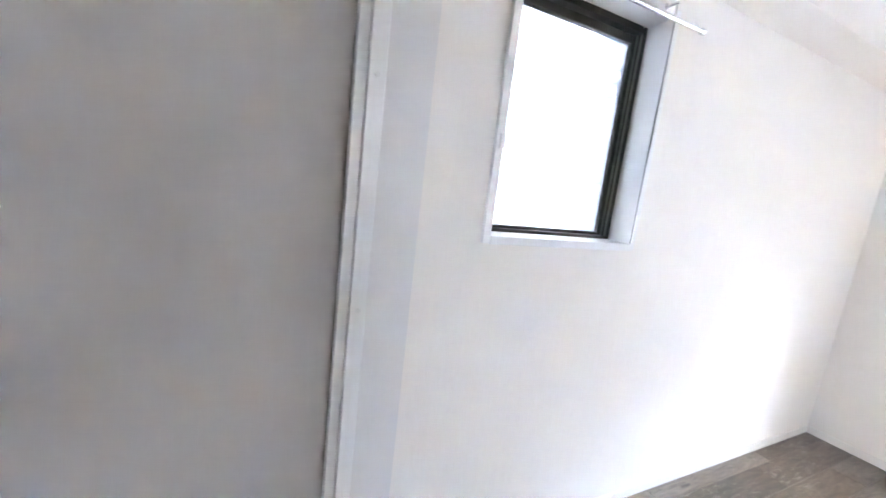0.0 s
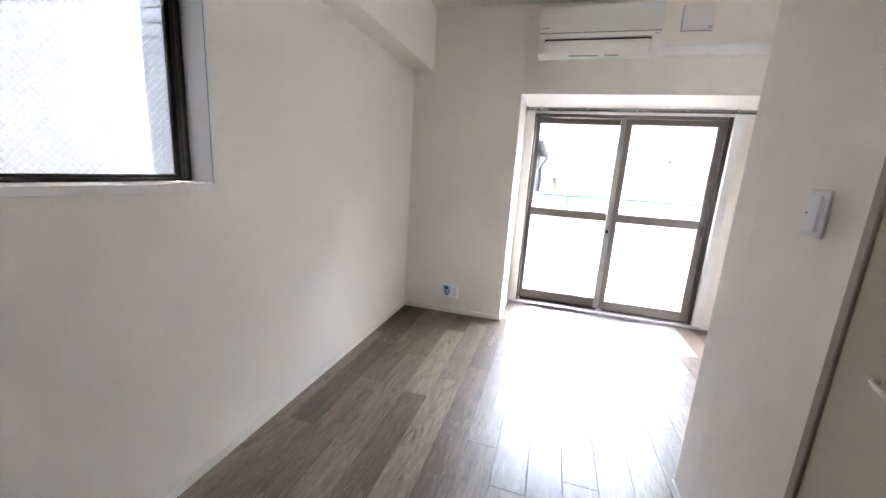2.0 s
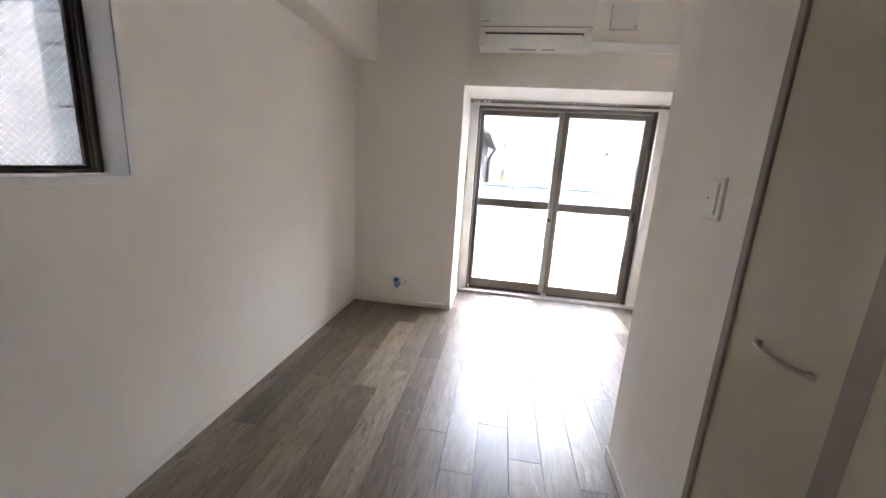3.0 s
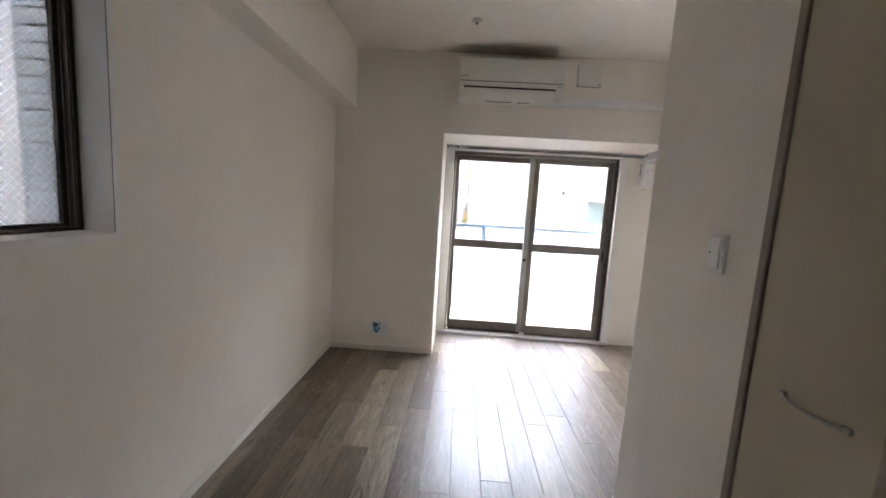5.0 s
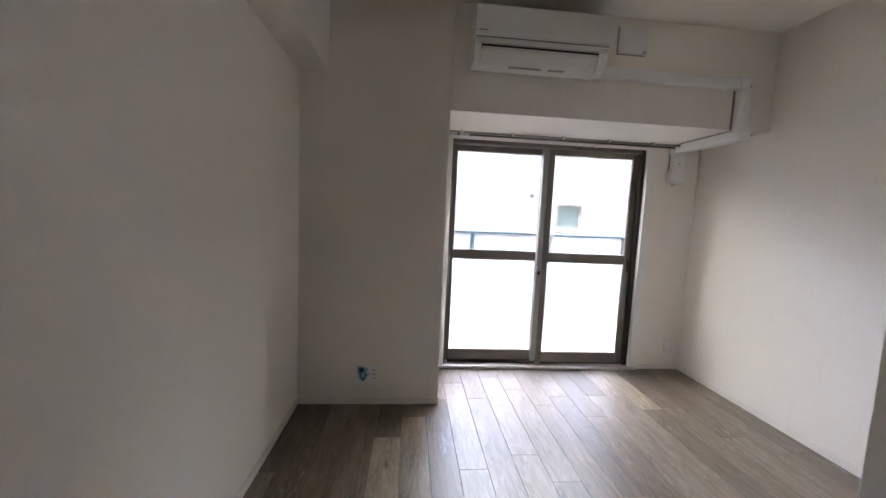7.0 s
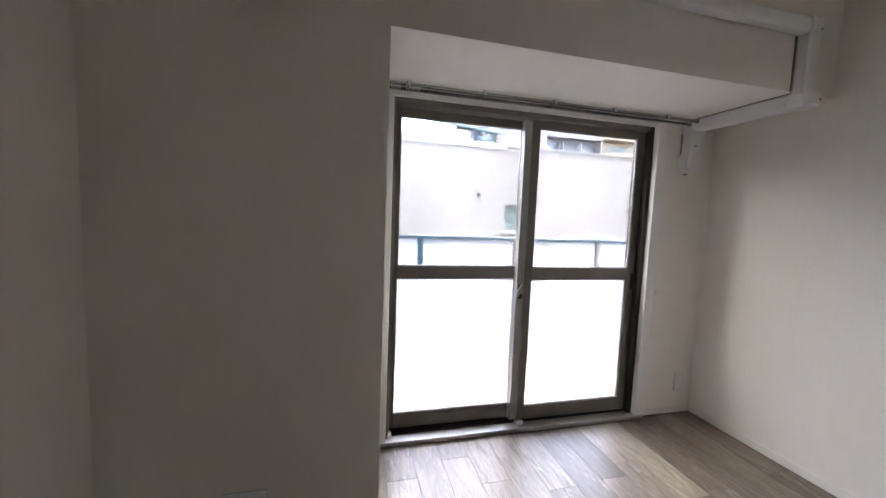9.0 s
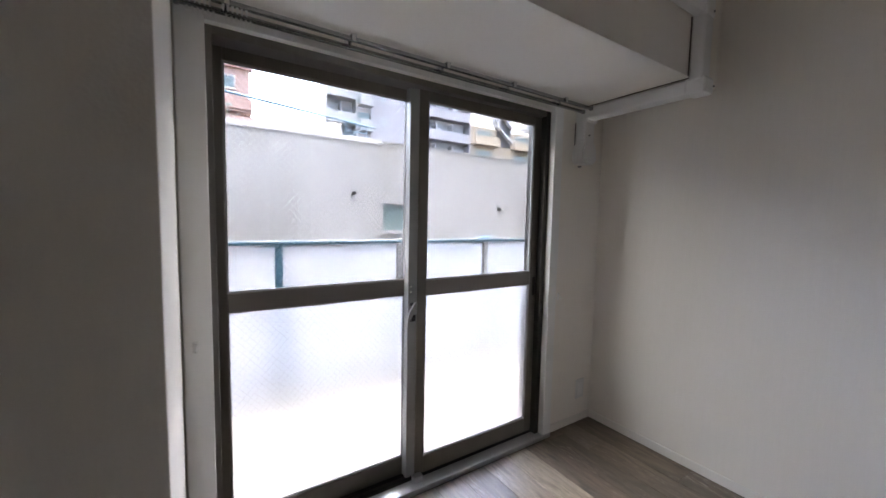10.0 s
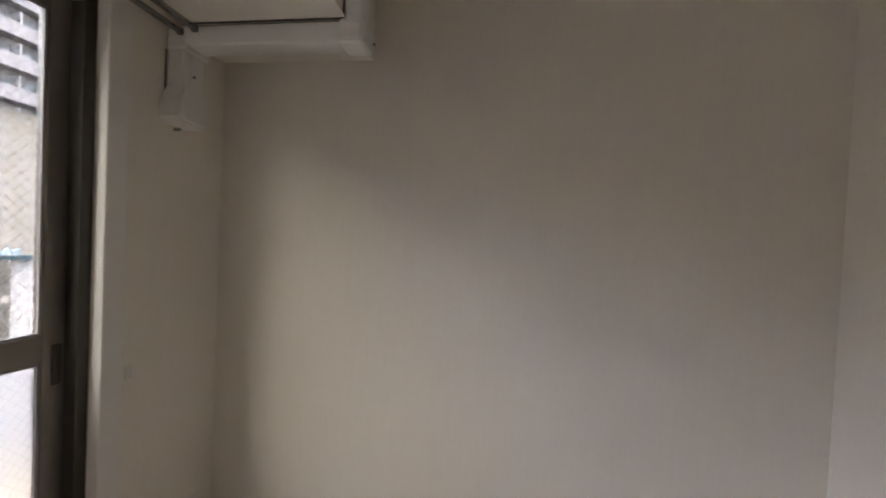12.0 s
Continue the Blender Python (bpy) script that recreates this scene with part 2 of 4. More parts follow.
GLASS_CLEAR = pane_mat("wired_clear_glass", False, (0.455, 0.469, 0.483), width=0.0005, wire_tone=0.30)
GLASS_FROST = pane_mat("wired_frosted_glass", True, (0.475, 0.495, 0.523), rough=0.5, width=0.0006)
GLASS_DENSE = pane_mat("dense_frosted_wired_glass", True, (0.25, 0.26, 0.27), rough=0.24, pitch=0.022, width=0.0005, wire_tone=0.6, relief=0.05)
GLASS_FAR = surface("far_window_glass", (0.13, 0.14, 0.16), 0.2, var=0.3, scale=1.5)
HOUSEWALL = surface("grey_house_siding", (0.115, 0.115, 0.12), 0.8, var=0.12, scale=1.5, bump=0.3, dist=0.003)
GLASS_DARK = surface("dark_window_glass", (0.05, 0.075, 0.075), 0.06, var=0.2, scale=2)
PANEL = translucent_mat("milky_balcony_panel", (0.66, 0.67, 0.69), (0.62, 0.64, 0.675))
RAILBLUE = surface("blue_grey_metal_paint", (0.038, 0.105, 0.155), 0.4, 0.2, var=0.15)
SLAB_WHITE = surface("added_slab_white", (0.78, 0.77, 0.75), 0.8, var=0.06, scale=2, bump=0.2, dist=0.002)
IVORY_OWN = surface("own_building_render", (0.34, 0.34, 0.34), 0.85, var=0.08, scale=0.8, grain=30, bump=0.2, dist=0.003)
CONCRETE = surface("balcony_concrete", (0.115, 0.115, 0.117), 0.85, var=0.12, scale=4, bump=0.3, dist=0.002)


# ---- mesh helpers ----
def box(bm, x0, x1, y0, y1, z0, z1, bevel=0.0, seg=2):
    r = bmesh.ops.create_cube(bm, size=1.0, matrix=Matrix.LocRotScale(((x0 + x1) / 2, (y0 + y1) / 2, (z0 + z1) / 2), None, (abs(x1 - x0), abs(y1 - y0), abs(z1 - z0))))
    if bevel:
        es = list({e for v in r["verts"] for e in v.link_edges})
        bmesh.ops.bevel(bm, geom=es, offset=bevel, segments=seg, profile=0.5, affect='EDGES')
    return bm


def boxes(*specs, bevel=0.0):
    bm = bmesh.new()
    for s in specs:
        box(bm, *s, bevel=bevel)
    return bm


def cyl(bm, p, q, r, r2=None, seg=24):
    p, q = Vector(p), Vector(q)
    d = q - p
    m = Matrix.Translation((p + q) / 2) @ d.to_track_quat("Z", "Y").to_matrix().to_4x4()
    bmesh.ops.create_cone(bm, cap_ends=True, segments=seg, radius1=r, radius2=r if r2 is None else r2, depth=d.length, matrix=m)
    return bm


def prism(bm, pts, axis, a, b):
    """Extrudes a closed outline of (u, v) along an axis from a to b. axis x: (y, z); y: (x, z); z: (x, y)."""
    def at(u, v, w):
        return {"x": (w, u, v), "y": (u, w, v), "z": (u, v, w)}[axis]
    lo = [bm.verts.new(at(u, v, a)) for u, v in pts]
    hi = [bm.verts.new(at(u, v, b)) for u, v in pts]
    n = len(pts)
    for i in range(n):
        bm.faces.new((lo[i], lo[(i + 1) % n], hi[(i + 1) % n], hi[i]))
    bm.faces.new(lo[::-1])
    bm.faces.new(hi)
    bmesh.ops.recalc_face_normals(bm, faces=bm.faces[:])
    return bm


def tube(bm, pts, r, seg=8):
    """A round bar through the points."""
    for p, q in zip(pts, pts[1:]):
        cyl(bm, p, q, r, seg=seg)
    return bm


def mesh_of(name, bm, material, smooth=True):
    me = bpy.data.meshes.new(name)
    bm.to_mesh(me)
    bm.free()
    me.materials.append(material)
    if smooth:
        me.polygons.foreach_set("use_smooth", [True] * len(me.polygons))
        me.set_sharp_from_angle(angle=radians(18))
    return me


def part(name, bm, material, parent, label=""):
    """One mesh object under a thing or a part, modelled in world places."""
    ob = new(name, mesh_of(name, bm, material))
    ob.parent = parent
    if parent.parent is None:
        ob.matrix_parent_inverse = Matrix.Translation(-parent.location)
    return tagged(ob, label)


def thing(name, place, label, category, group="", kind=""):
    e = new(name)
    e.location = place
    e.empty_display_size = 0.1
    return tagged(e, label, category, group, kind)


def setting(name, bm, material, label="", category=""):
    return tagged(new(name, mesh_of(name, bm, material)), label, category, kind="structure")


# ---- plan ----
CEIL_Z = 2.42
NORTH, SOUTH = 0.0, -2.915           # long window wall, opposite wall
ALC_X = 0.57                         # window wall of the alcove
PIL_Y = -0.866                       # edge of the pier beside the alcove
LINTEL = 1.814
PART_X, PART_Y = -1.49, -1.783       # corner of the partition with the switch
STUB_X, STUB_Y = -2.826, -0.2        # corner of the door wall
BACK = -3.95
T = 0.15

# floor bed under the planks
floor = setting("floor", boxes((BACK - T, 0.62, SOUTH - T, NORTH + T, -0.2, -0.014)), SUBFLOOR, "weathered grey-brown oak plank floor, bright near the window", "floor")

# north wall with its opening
WX0, WX1, WZ0, WZ1 = -2.53, -1.940, 1.115, 1.862
setting("wall_north", boxes((STUB_X, WX0, NORTH, NORTH + T, -0.014, CEIL_Z), (WX1, T, NORTH, NORTH + T, -0.014, CEIL_Z),
                            (WX0, WX1, NORTH, NORTH + T, -0.014, WZ0), (WX0, WX1, NORTH, NORTH + T, WZ1, CEIL_Z)), PAPER, "white embossed wallpaper wall with a small window", "wall")
setting("beam_north", boxes((STUB_X, -0.001, -0.163, NORTH, 1.975, CEIL_Z), bevel=0.002), PAPER, "boxed white wallpapered ceiling beam along the wall", "beam")
setting("pier_east", boxes((0, ALC_X + T, PIL_Y, NORTH, -0.014, CEIL_Z), bevel=0.002), PAPER, "white wallpapered pier beside the balcony window", "wall")
setting("lintel_east", boxes((0, ALC_X + T, SOUTH, PIL_Y, LINTEL, CEIL_Z), bevel=0.002), PAPER, "white wallpapered lintel over the window alcove", "beam")
FY0, FY1, FZ1 = -0.946, -2.472, 1.768
for part_name, spec in (("wall_alcove_south", (ALC_X, ALC_X + T, SOUTH, FY1, -0.014, LINTEL)), ("wall_alcove_north", (ALC_X, ALC_X + T, FY0, PIL_Y, -0.014, LINTEL)),
                        ("wall_alcove_head", (ALC_X, ALC_X + T, FY1, FY0, FZ1, LINTEL))):
    setting(part_name, boxes(spec), PAPER, "white wallpapered wall beside the balcony window", "wall")
setting("wall_south", boxes((PART_X, ALC_X + T, SOUTH - T, SOUTH, -0.014, CEIL_Z)), PAPER, "plain white embossed wallpaper wall", "wall")
setting("wall_return", boxes((PART_X - T, PART_X, SOUTH - T, PART_Y, -0.014, CEIL_Z), bevel=0.002), PAPER, "white wallpapered end wall of the closet", "wall")
CX0, CX1, CZ = -2.06, -2.432, 2.05
setting("wall_partition", boxes((CX0, PART_X - T, PART_Y - T, PART_Y, -0.014, CEIL_Z), (CX1 - 0.0, CX0, PART_Y - T, PART_Y, CZ, CEIL_Z),
                                (BACK, CX1, PART_Y - T, PART_Y, -0.014, CEIL_Z)), PAPER, "white wallpapered partition with a light switch", "wall")
DX0, DX1, DZ = -2.922, -3.75, 2.05
setting("wall_hall", boxes((DX0, STUB_X, STUB_Y, NORTH + T, -0.014, CEIL_Z), (BACK, DX1, STUB_Y, NORTH + T, -0.014, CEIL_Z),
                           (DX1, DX0, STUB_Y, NORTH + T, DZ, CEIL_Z), bevel=0.0015), PAPER, "white wallpapered wall round the hall door", "wall")
setting("wall_back", boxes((BACK - T, BACK, SOUTH - T, NORTH + T, -0.014, CEIL_Z)), PAPER, "plain white wall at the end of the hall", "wall")
setting("closet_back", boxes((CX1 - 0.1, CX0 + 0.1, PART_Y - 0.75, PART_Y - 0.7, -0.014, CEIL_Z)), PAPER, "plain white closet back wall", "wall")
setting("ceiling", boxes((BACK - T, ALC_X + T, SOUTH - T, NORTH + T, CEIL_Z, CEIL_Z + 0.2)), CEIL, "flat white papered ceiling", "ceiling")

# unseen block added above to cut sky light on the facing wall
setting("sky_blocker_above", boxes((BACK - 4, 0.72, -22.0, NORTH + T, 2.80, 12.0)), IVORY_OWN, "unseen plain block added above to keep sky light off the walls outside", "building")
setting("lower_storeys", boxes((BACK - 4, 0.68, -22.0, NORTH + T, -6.2, -0.3)), IVORY_OWN, "plain rendered storeys of the same building below", "building")


# ---- baseboards ----
def baseboard(specs):
    bm = bmesh.new()
    for x0, x1, y0, y1 in specs:
        box(bm, x0, x1, y0, y1, 0.0, 0.046, bevel=0.003)
    return setting("baseboard", bm, BASEB, "off-white vinyl baseboard along the wall foot", "baseboard")


B = 0.007
baseboard([(STUB_X, -B, NORTH - B, NORTH)])
baseboard([(-B, 0, PIL_Y, NORTH - B)])
baseboard([(-B, ALC_X - 0.05, PIL_Y - B, PIL_Y)])
baseboard([(ALC_X - B, ALC_X, SOUTH + B, FY1 - 0.075)])
baseboard([(PART_X, ALC_X - B, SOUTH, SOUTH + B)])
baseboard([(PART_X, PART_X + B, SOUTH + B, PART_Y)])
baseboard([(CX0 + 0.002, PART_X + B, PART_Y, PART_Y + B)])
baseboard([(BACK, CX1, PART_Y, PART_Y + B)])


# ---- balcony sliding window ----
def sash(win, name, xa, xb, y_left, y_right, stile_left, stile_right):
    """A sliding sash: four members round two panes with a middle rail. y falls from left to right."""
    s = part(name, boxes((xa, xb, y_right + stile_right, y_left - stile_left, 0.862, 0.928), bevel=0.003), BRONZE, win, "bronze aluminium sash with wired glass")
    zb, zt = 0.035, 1.740
    part("stile", boxes((xa, xb, y_left - stile_left, y_left, zb, zt), bevel=0.003), BRONZE, s)
    part("stile", boxes((xa, xb, y_right, y_right + stile_right, zb, zt), bevel=0.003), BRONZE, s)
    part("bottom_rail", boxes((xa, xb, y_right + stile_right, y_left - stile_left, zb, 0.114), bevel=0.003), BRONZE, s)
    part("top_rail", boxes((xa, xb, y_right + stile_right, y_left - stile_left, 1.698, zt), bevel=0.003), BRONZE, s)
    xm = (xa + xb) / 2
    bead = bmesh.new()
    for z0, z1 in ((0.114, 0.862), (0.928, 1.698)):
        ya, yb = y_right + stile_right, y_left - stile_left
        for spec in ((xa + 0.004, xm - 0.004, ya, ya + 0.006, z0, z1), (xa + 0.004, xm - 0.004, yb - 0.006, yb, z0, z1),
                     (xa + 0.004, xm - 0.004, ya, yb, z0, z0 + 0.006), (xa + 0.004, xm - 0.004, ya, yb, z1 - 0.006, z1)):
            box(bead, *spec)
    part("glazing_bead", bead, GREYP, s, "grey rubber glazing bead")
    part("pane", boxes((xm - 0.003, xm + 0.003, y_right + stile_right, y_left - stile_left, 0.114, 0.862)), GLASS_FROST, s, "frosted wired glass pane")
    upper = part("pane", boxes((xm - 0.003, xm + 0.003, y_right + stile_right, y_left - stile_left, 0.928, 1.698)), GLASS_CLEAR, s, "clear wired glass pane")
    upper.visible_shadow = False
    return s


def balcony_window():
    w = thing("window_1", (0.6, (FY0 + FY1) / 2, 0.0), "two-sash bronze aluminium sliding balcony window with wired glass", "window", kind="structure")
    xo, xi = 0.70, 0.572
    part("jamb", boxes((xi, xo, FY0 - 0.018, FY0, 0.02, FZ1), bevel=0.002), BRONZE, w)
    # right jamb has a darker aluminium colour than the left
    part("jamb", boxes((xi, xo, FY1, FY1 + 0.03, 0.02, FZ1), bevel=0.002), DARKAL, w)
    part("head", boxes((xi, xo, FY1 + 0.03, FY0 - 0.018, 1.742, FZ1), bevel=0.002), BRONZE, w)
    part("track", boxes((0.60, xo, FY1, FY0, 0.0, 0.022), (0.628, 0.634, FY1 + 0.03, FY0 - 0.03, 0.022, 0.034), (0.664, 0.67, FY1 + 0.03, FY0 - 0.03, 0.022, 0.034)), DARKAL, w, "dark grooved sliding track")
    part("sill", boxes((0.535, 0.60, FY1 - 0.06, FY0 + 0.076, 0.0, 0.026), bevel=0.004), SILVER, w, "silver aluminium sill plate")
    part("casing", boxes((0.538, ALC_X + 0.002, FY0, FY0 + 0.076, 0.026, FZ1 + 0.034), bevel=0.003), WHITE, w, "white painted casing")
    part("casing", boxes((0.538, ALC_X + 0.002, FY1 - 0.06, FY1, 0.026, FZ1 + 0.034), bevel=0.003), WHITE, w, "white painted casing")
    part("casing", boxes((0.545, ALC_X + 0.002, FY1, FY0, FZ1, FZ1 + 0.034), bevel=0.002), WHITE, w, "white painted casing")
    sash(w, "sash", 0.648, 0.678, FY0 - 0.019, -1.745, 0.028, 0.075)
    inner = sash(w, "sash", 0.604, 0.634, -1.708, FY1 + 0.032, 0.042, 0.048)
    # paler strip carries the light on the meeting stile's side in its colour
    part("lit_side_strip", boxes((0.606, 0.646, -1.7075, -1.664, 0.04, 1.738), bevel=0.002), STRIP, inner, "grey aluminium strip, paler for the lit side of the meeting stile")
    # crescent lock on the meeting stile
    lock = part("crescent_lock", boxes((0.588, 0.606, -1.694, -1.668, 0.755, 0.835), bevel=0.004), BLACK, w, "black and silver crescent lock")
    lever = bmesh.new()
    cyl(lever, (0.575, -1.681, 0.80), (0.590, -1.681, 0.80), 0.012)
    prism(lever, [(-1.692, 0.836), (-1.679, 0.842), (-1.654, 0.802), (-1.645, 0.772), (-1.657, 0.767), (-1.671, 0.792)], "x", 0.568, 0.580)
    part("lever", lever, STRIP, lock, "silver turning lever")
    for z in (0.882, 0.905):
        bm = bmesh.new()
        cyl(bm, (0.604, -1.676, z), (0.6065, -1.676, z), 0.004, seg=12)
        part("screw", bm, CHROME, w)
    part("pull", boxes((0.598, 0.606, -2.43, -2.412, 0.80, 0.90), bevel=0.003), DARKAL, w)
    part("stopper", boxes((0.57, 0.602, -1.735, -1.690, 0.026, 0.05), bevel=0.003), SILVER, w)
    part("draught_block", boxes((0.57, 0.60, FY0 - 0.035, FY0 - 0.012, 0.026, 0.05), bevel=0.003), PLASTIC, w)
    return w


balcony_window()


# ---- small window in the north wall ----
def small_window():
    w = thing("window_2", ((WX0 + WX1) / 2, 0.07, WZ0), "small dark aluminium window with frosted wired glass and white casing", "window", kind="structure")
    c = 0.012
    part("casing", boxes((WX0 - 0.022, WX0 + 0.003, -c, 0.088, WZ0 - 0.02, WZ1 + 0.02), bevel=0.002), WHITE, w)
    part("casing", boxes((WX1 - 0.003, WX1 + 0.016, -c, 0.088, WZ0 - 0.02, WZ1 + 0.02), bevel=0.002), WHITE, w)
    part("casing", boxes((WX0 + 0.003, WX1 - 0.003, -c, 0.088, WZ1 - 0.003, WZ1 + 0.02), bevel=0.002), WHITE, w)
    part("sill", boxes((WX0 + 0.003, WX1 - 0.003, -c - 0.003, 0.088, WZ0 - 0.022, WZ0 + 0.003), bevel=0.002), WHITE, w, "white window board")
    x0, x1, z0, z1 = WX0 + 0.004, WX1 - 0.004, WZ0 + 0.004, WZ1 - 0.004
    for name, spec in (("jamb", (x0, x0 + 0.02, 0.088, 0.16, z0, z1)), ("jamb", (x1 - 0.012, x1, 0.088, 0.16, z0, z1)),
                       ("head", (x0 + 0.02, x1 - 0.02, 0.088, 0.16, z1 - 0.022, z1)), ("track", (x0 + 0.02, x1 - 0.02, 0.088, 0.16, z0, z0 + 0.01))):
        part(name, boxes(spec, bevel=0.002), DARKAL, w)
    ribs = boxes((x1 - 0.018, x1 - 0.011, 0.092, 0.097, z0 + 0.01, z1 - 0.022), (x1 - 0.018, x1 - 0.011, 0.110, 0.115, z0 + 0.01, z1 - 0.022))
    part("track_rib", ribs, BRONZE, w)
    s = part("sash", boxes((x1 - 0.030, x1 - 0.013, 0.118, 0.136, z0 + 0.01, z1 - 0.022), bevel=0.002), DARKAL, w)
    part("stile", boxes((x0 + 0.02, x0 + 0.03, 0.118, 0.142, z0 + 0.01, z1 - 0.022), bevel=0.002), DARKAL, s)
    part("rail", boxes((x0 + 0.03, x1 - 0.030, 0.118, 0.142, z0 + 0.01, z0 + 0.02), bevel=0.002), DARKAL, s)
    part("rail", boxes((x0 + 0.03, x1 - 0.030, 0.118, 0.142, z1 - 0.05, z1 - 0.022), bevel=0.002), DARKAL, s)
    part("pane", boxes((x0 + 0.03, x1 - 0.030, 0.127, 0.133, z0 + 0.02, z1 - 0.05)), GLASS_DENSE, s, "frosted wired glass pane")
    part("joint", boxes((WX1 - 0.0035, WX1 - 0.0028, -c + 0.003, -c + 0.0055, WZ0 + 0.002, WZ1 - 0.002)), SEAM, w, "thin dark joint beside the reveal board")
    part("latch", boxes((WX0 - 0.012, WX0 + 0.002, -0.02, -0.01, 1.36, 1.40), bevel=0.002), PLASTIC, w, "small white latch")
    return w


small_window()


def small_curtain_rod():
    t = thing("curtain_rod", (-2.25, -0.013, 1.85), "slim chrome curtain rod over the small window", "curtain rod")
    bm = bmesh.new()
    cyl(bm, (-2.66, -0.05, 1.827), (-1.862, -0.05, 1.827), 0.007)
    part("rod", bm, CHROME, t)
    for x in (-2.56, -2.002):
        bm = bmesh.new()
        box(bm, x - 0.006, x + 0.006, -0.016, -0.0125, 1.865, 1.885, bevel=0.002)
        box(bm, x - 0.004, x + 0.004, -0.056, -0.0125, 1.868, 1.874, bevel=0.001)
        box(bm, x - 0.003, x + 0.003, -0.053, -0.047, 1.826, 1.874, bevel=0.002)
        part("bracket", bm, CHROME, t)
    for x in (-2.665, -1.860):
        bm = bmesh.new()
        cyl(bm, (x - 0.006, -0.05, 1.827), (x + 0.006, -0.05, 1.827), 0.010)
        part("end_cap", bm, CHROME, t)


small_curtain_rod()


# ---- double curtain rail over the balcony window ----
def curtain_rail():
    t = thing("curtain_rail", (0.53, -1.77, 1.80), "double silver curtain rail with brackets and white gliders", "curtain rail")
    for x, z in ((0.470, 1.796), (0.516, 1.788)):
        bm = boxes((x - 0.008, x + 0.008, -2.655, -0.885, z - 0.007, z + 0.007), bevel=0.003)
        part("rail", bm, RAILM, t)
        for y in (-2.66, -0.88):
            part("end_cap", boxes((x - 0.009, x + 0.009, y - 0.006, y + 0.006, z - 0.01, z + 0.01), bevel=0.002), GREYP, t)
    for y in (-1.0, -1.369, -1.75, -2.103, -2.45):
        bm = boxes((0.455, 0.568, y - 0.011, y + 0.011, 1.804, 1.810), (0.455, 0.462, y - 0.007, y + 0.007, 1.786, 1.806), (0.500, 0.506, y - 0.007, y + 0.007, 1.778, 1.806), (0.562, 0.568, y - 0.012, y + 0.012, 1.78, 1.812), bevel=0.001)
        part("bracket", bm, CHROME, t)
    for x, z, ys in ((0.470, 1.783, (-0.90, -1.03)), (0.516, 1.775, (-0.905, -1.045))):
        for k in range(12):
            y = ys[0] + (ys[1] - ys[0]) * k / 11 - (0.02 if k > 5 else 0)
            bm = boxes((x - 0.004, x + 0.004, y - 0.0028, y + 0.0028, z - 0.006, z + 0.008), (x - 0.0015, x + 0.0015, y - 0.0015, y + 0.0015, z - 0.011, z - 0.006))
            part("glider", bm, PLASTIC, t)


curtain_rail()


# ---- tieback hooks ----
def tieback(y):
    t = thing("tieback_hook", (0.538, y, 0.79), "small white curtain tieback hook on the window casing", "hook", "tieback hooks")
    part("base", boxes((0.532, 0.538, y - 0.008, y + 0.008, 0.775, 0.812), bevel=0.002), PLASTIC, t)
    bm = tube(bmesh.new(), [(0.534, y, 0.80), (0.518, y, 0.798), (0.512, y, 0.788), (0.518, y, 0.778)], 0.0025)
    part("hook", bm, PLASTIC, t)


tieback(-2.543)
tieback(-0.902)


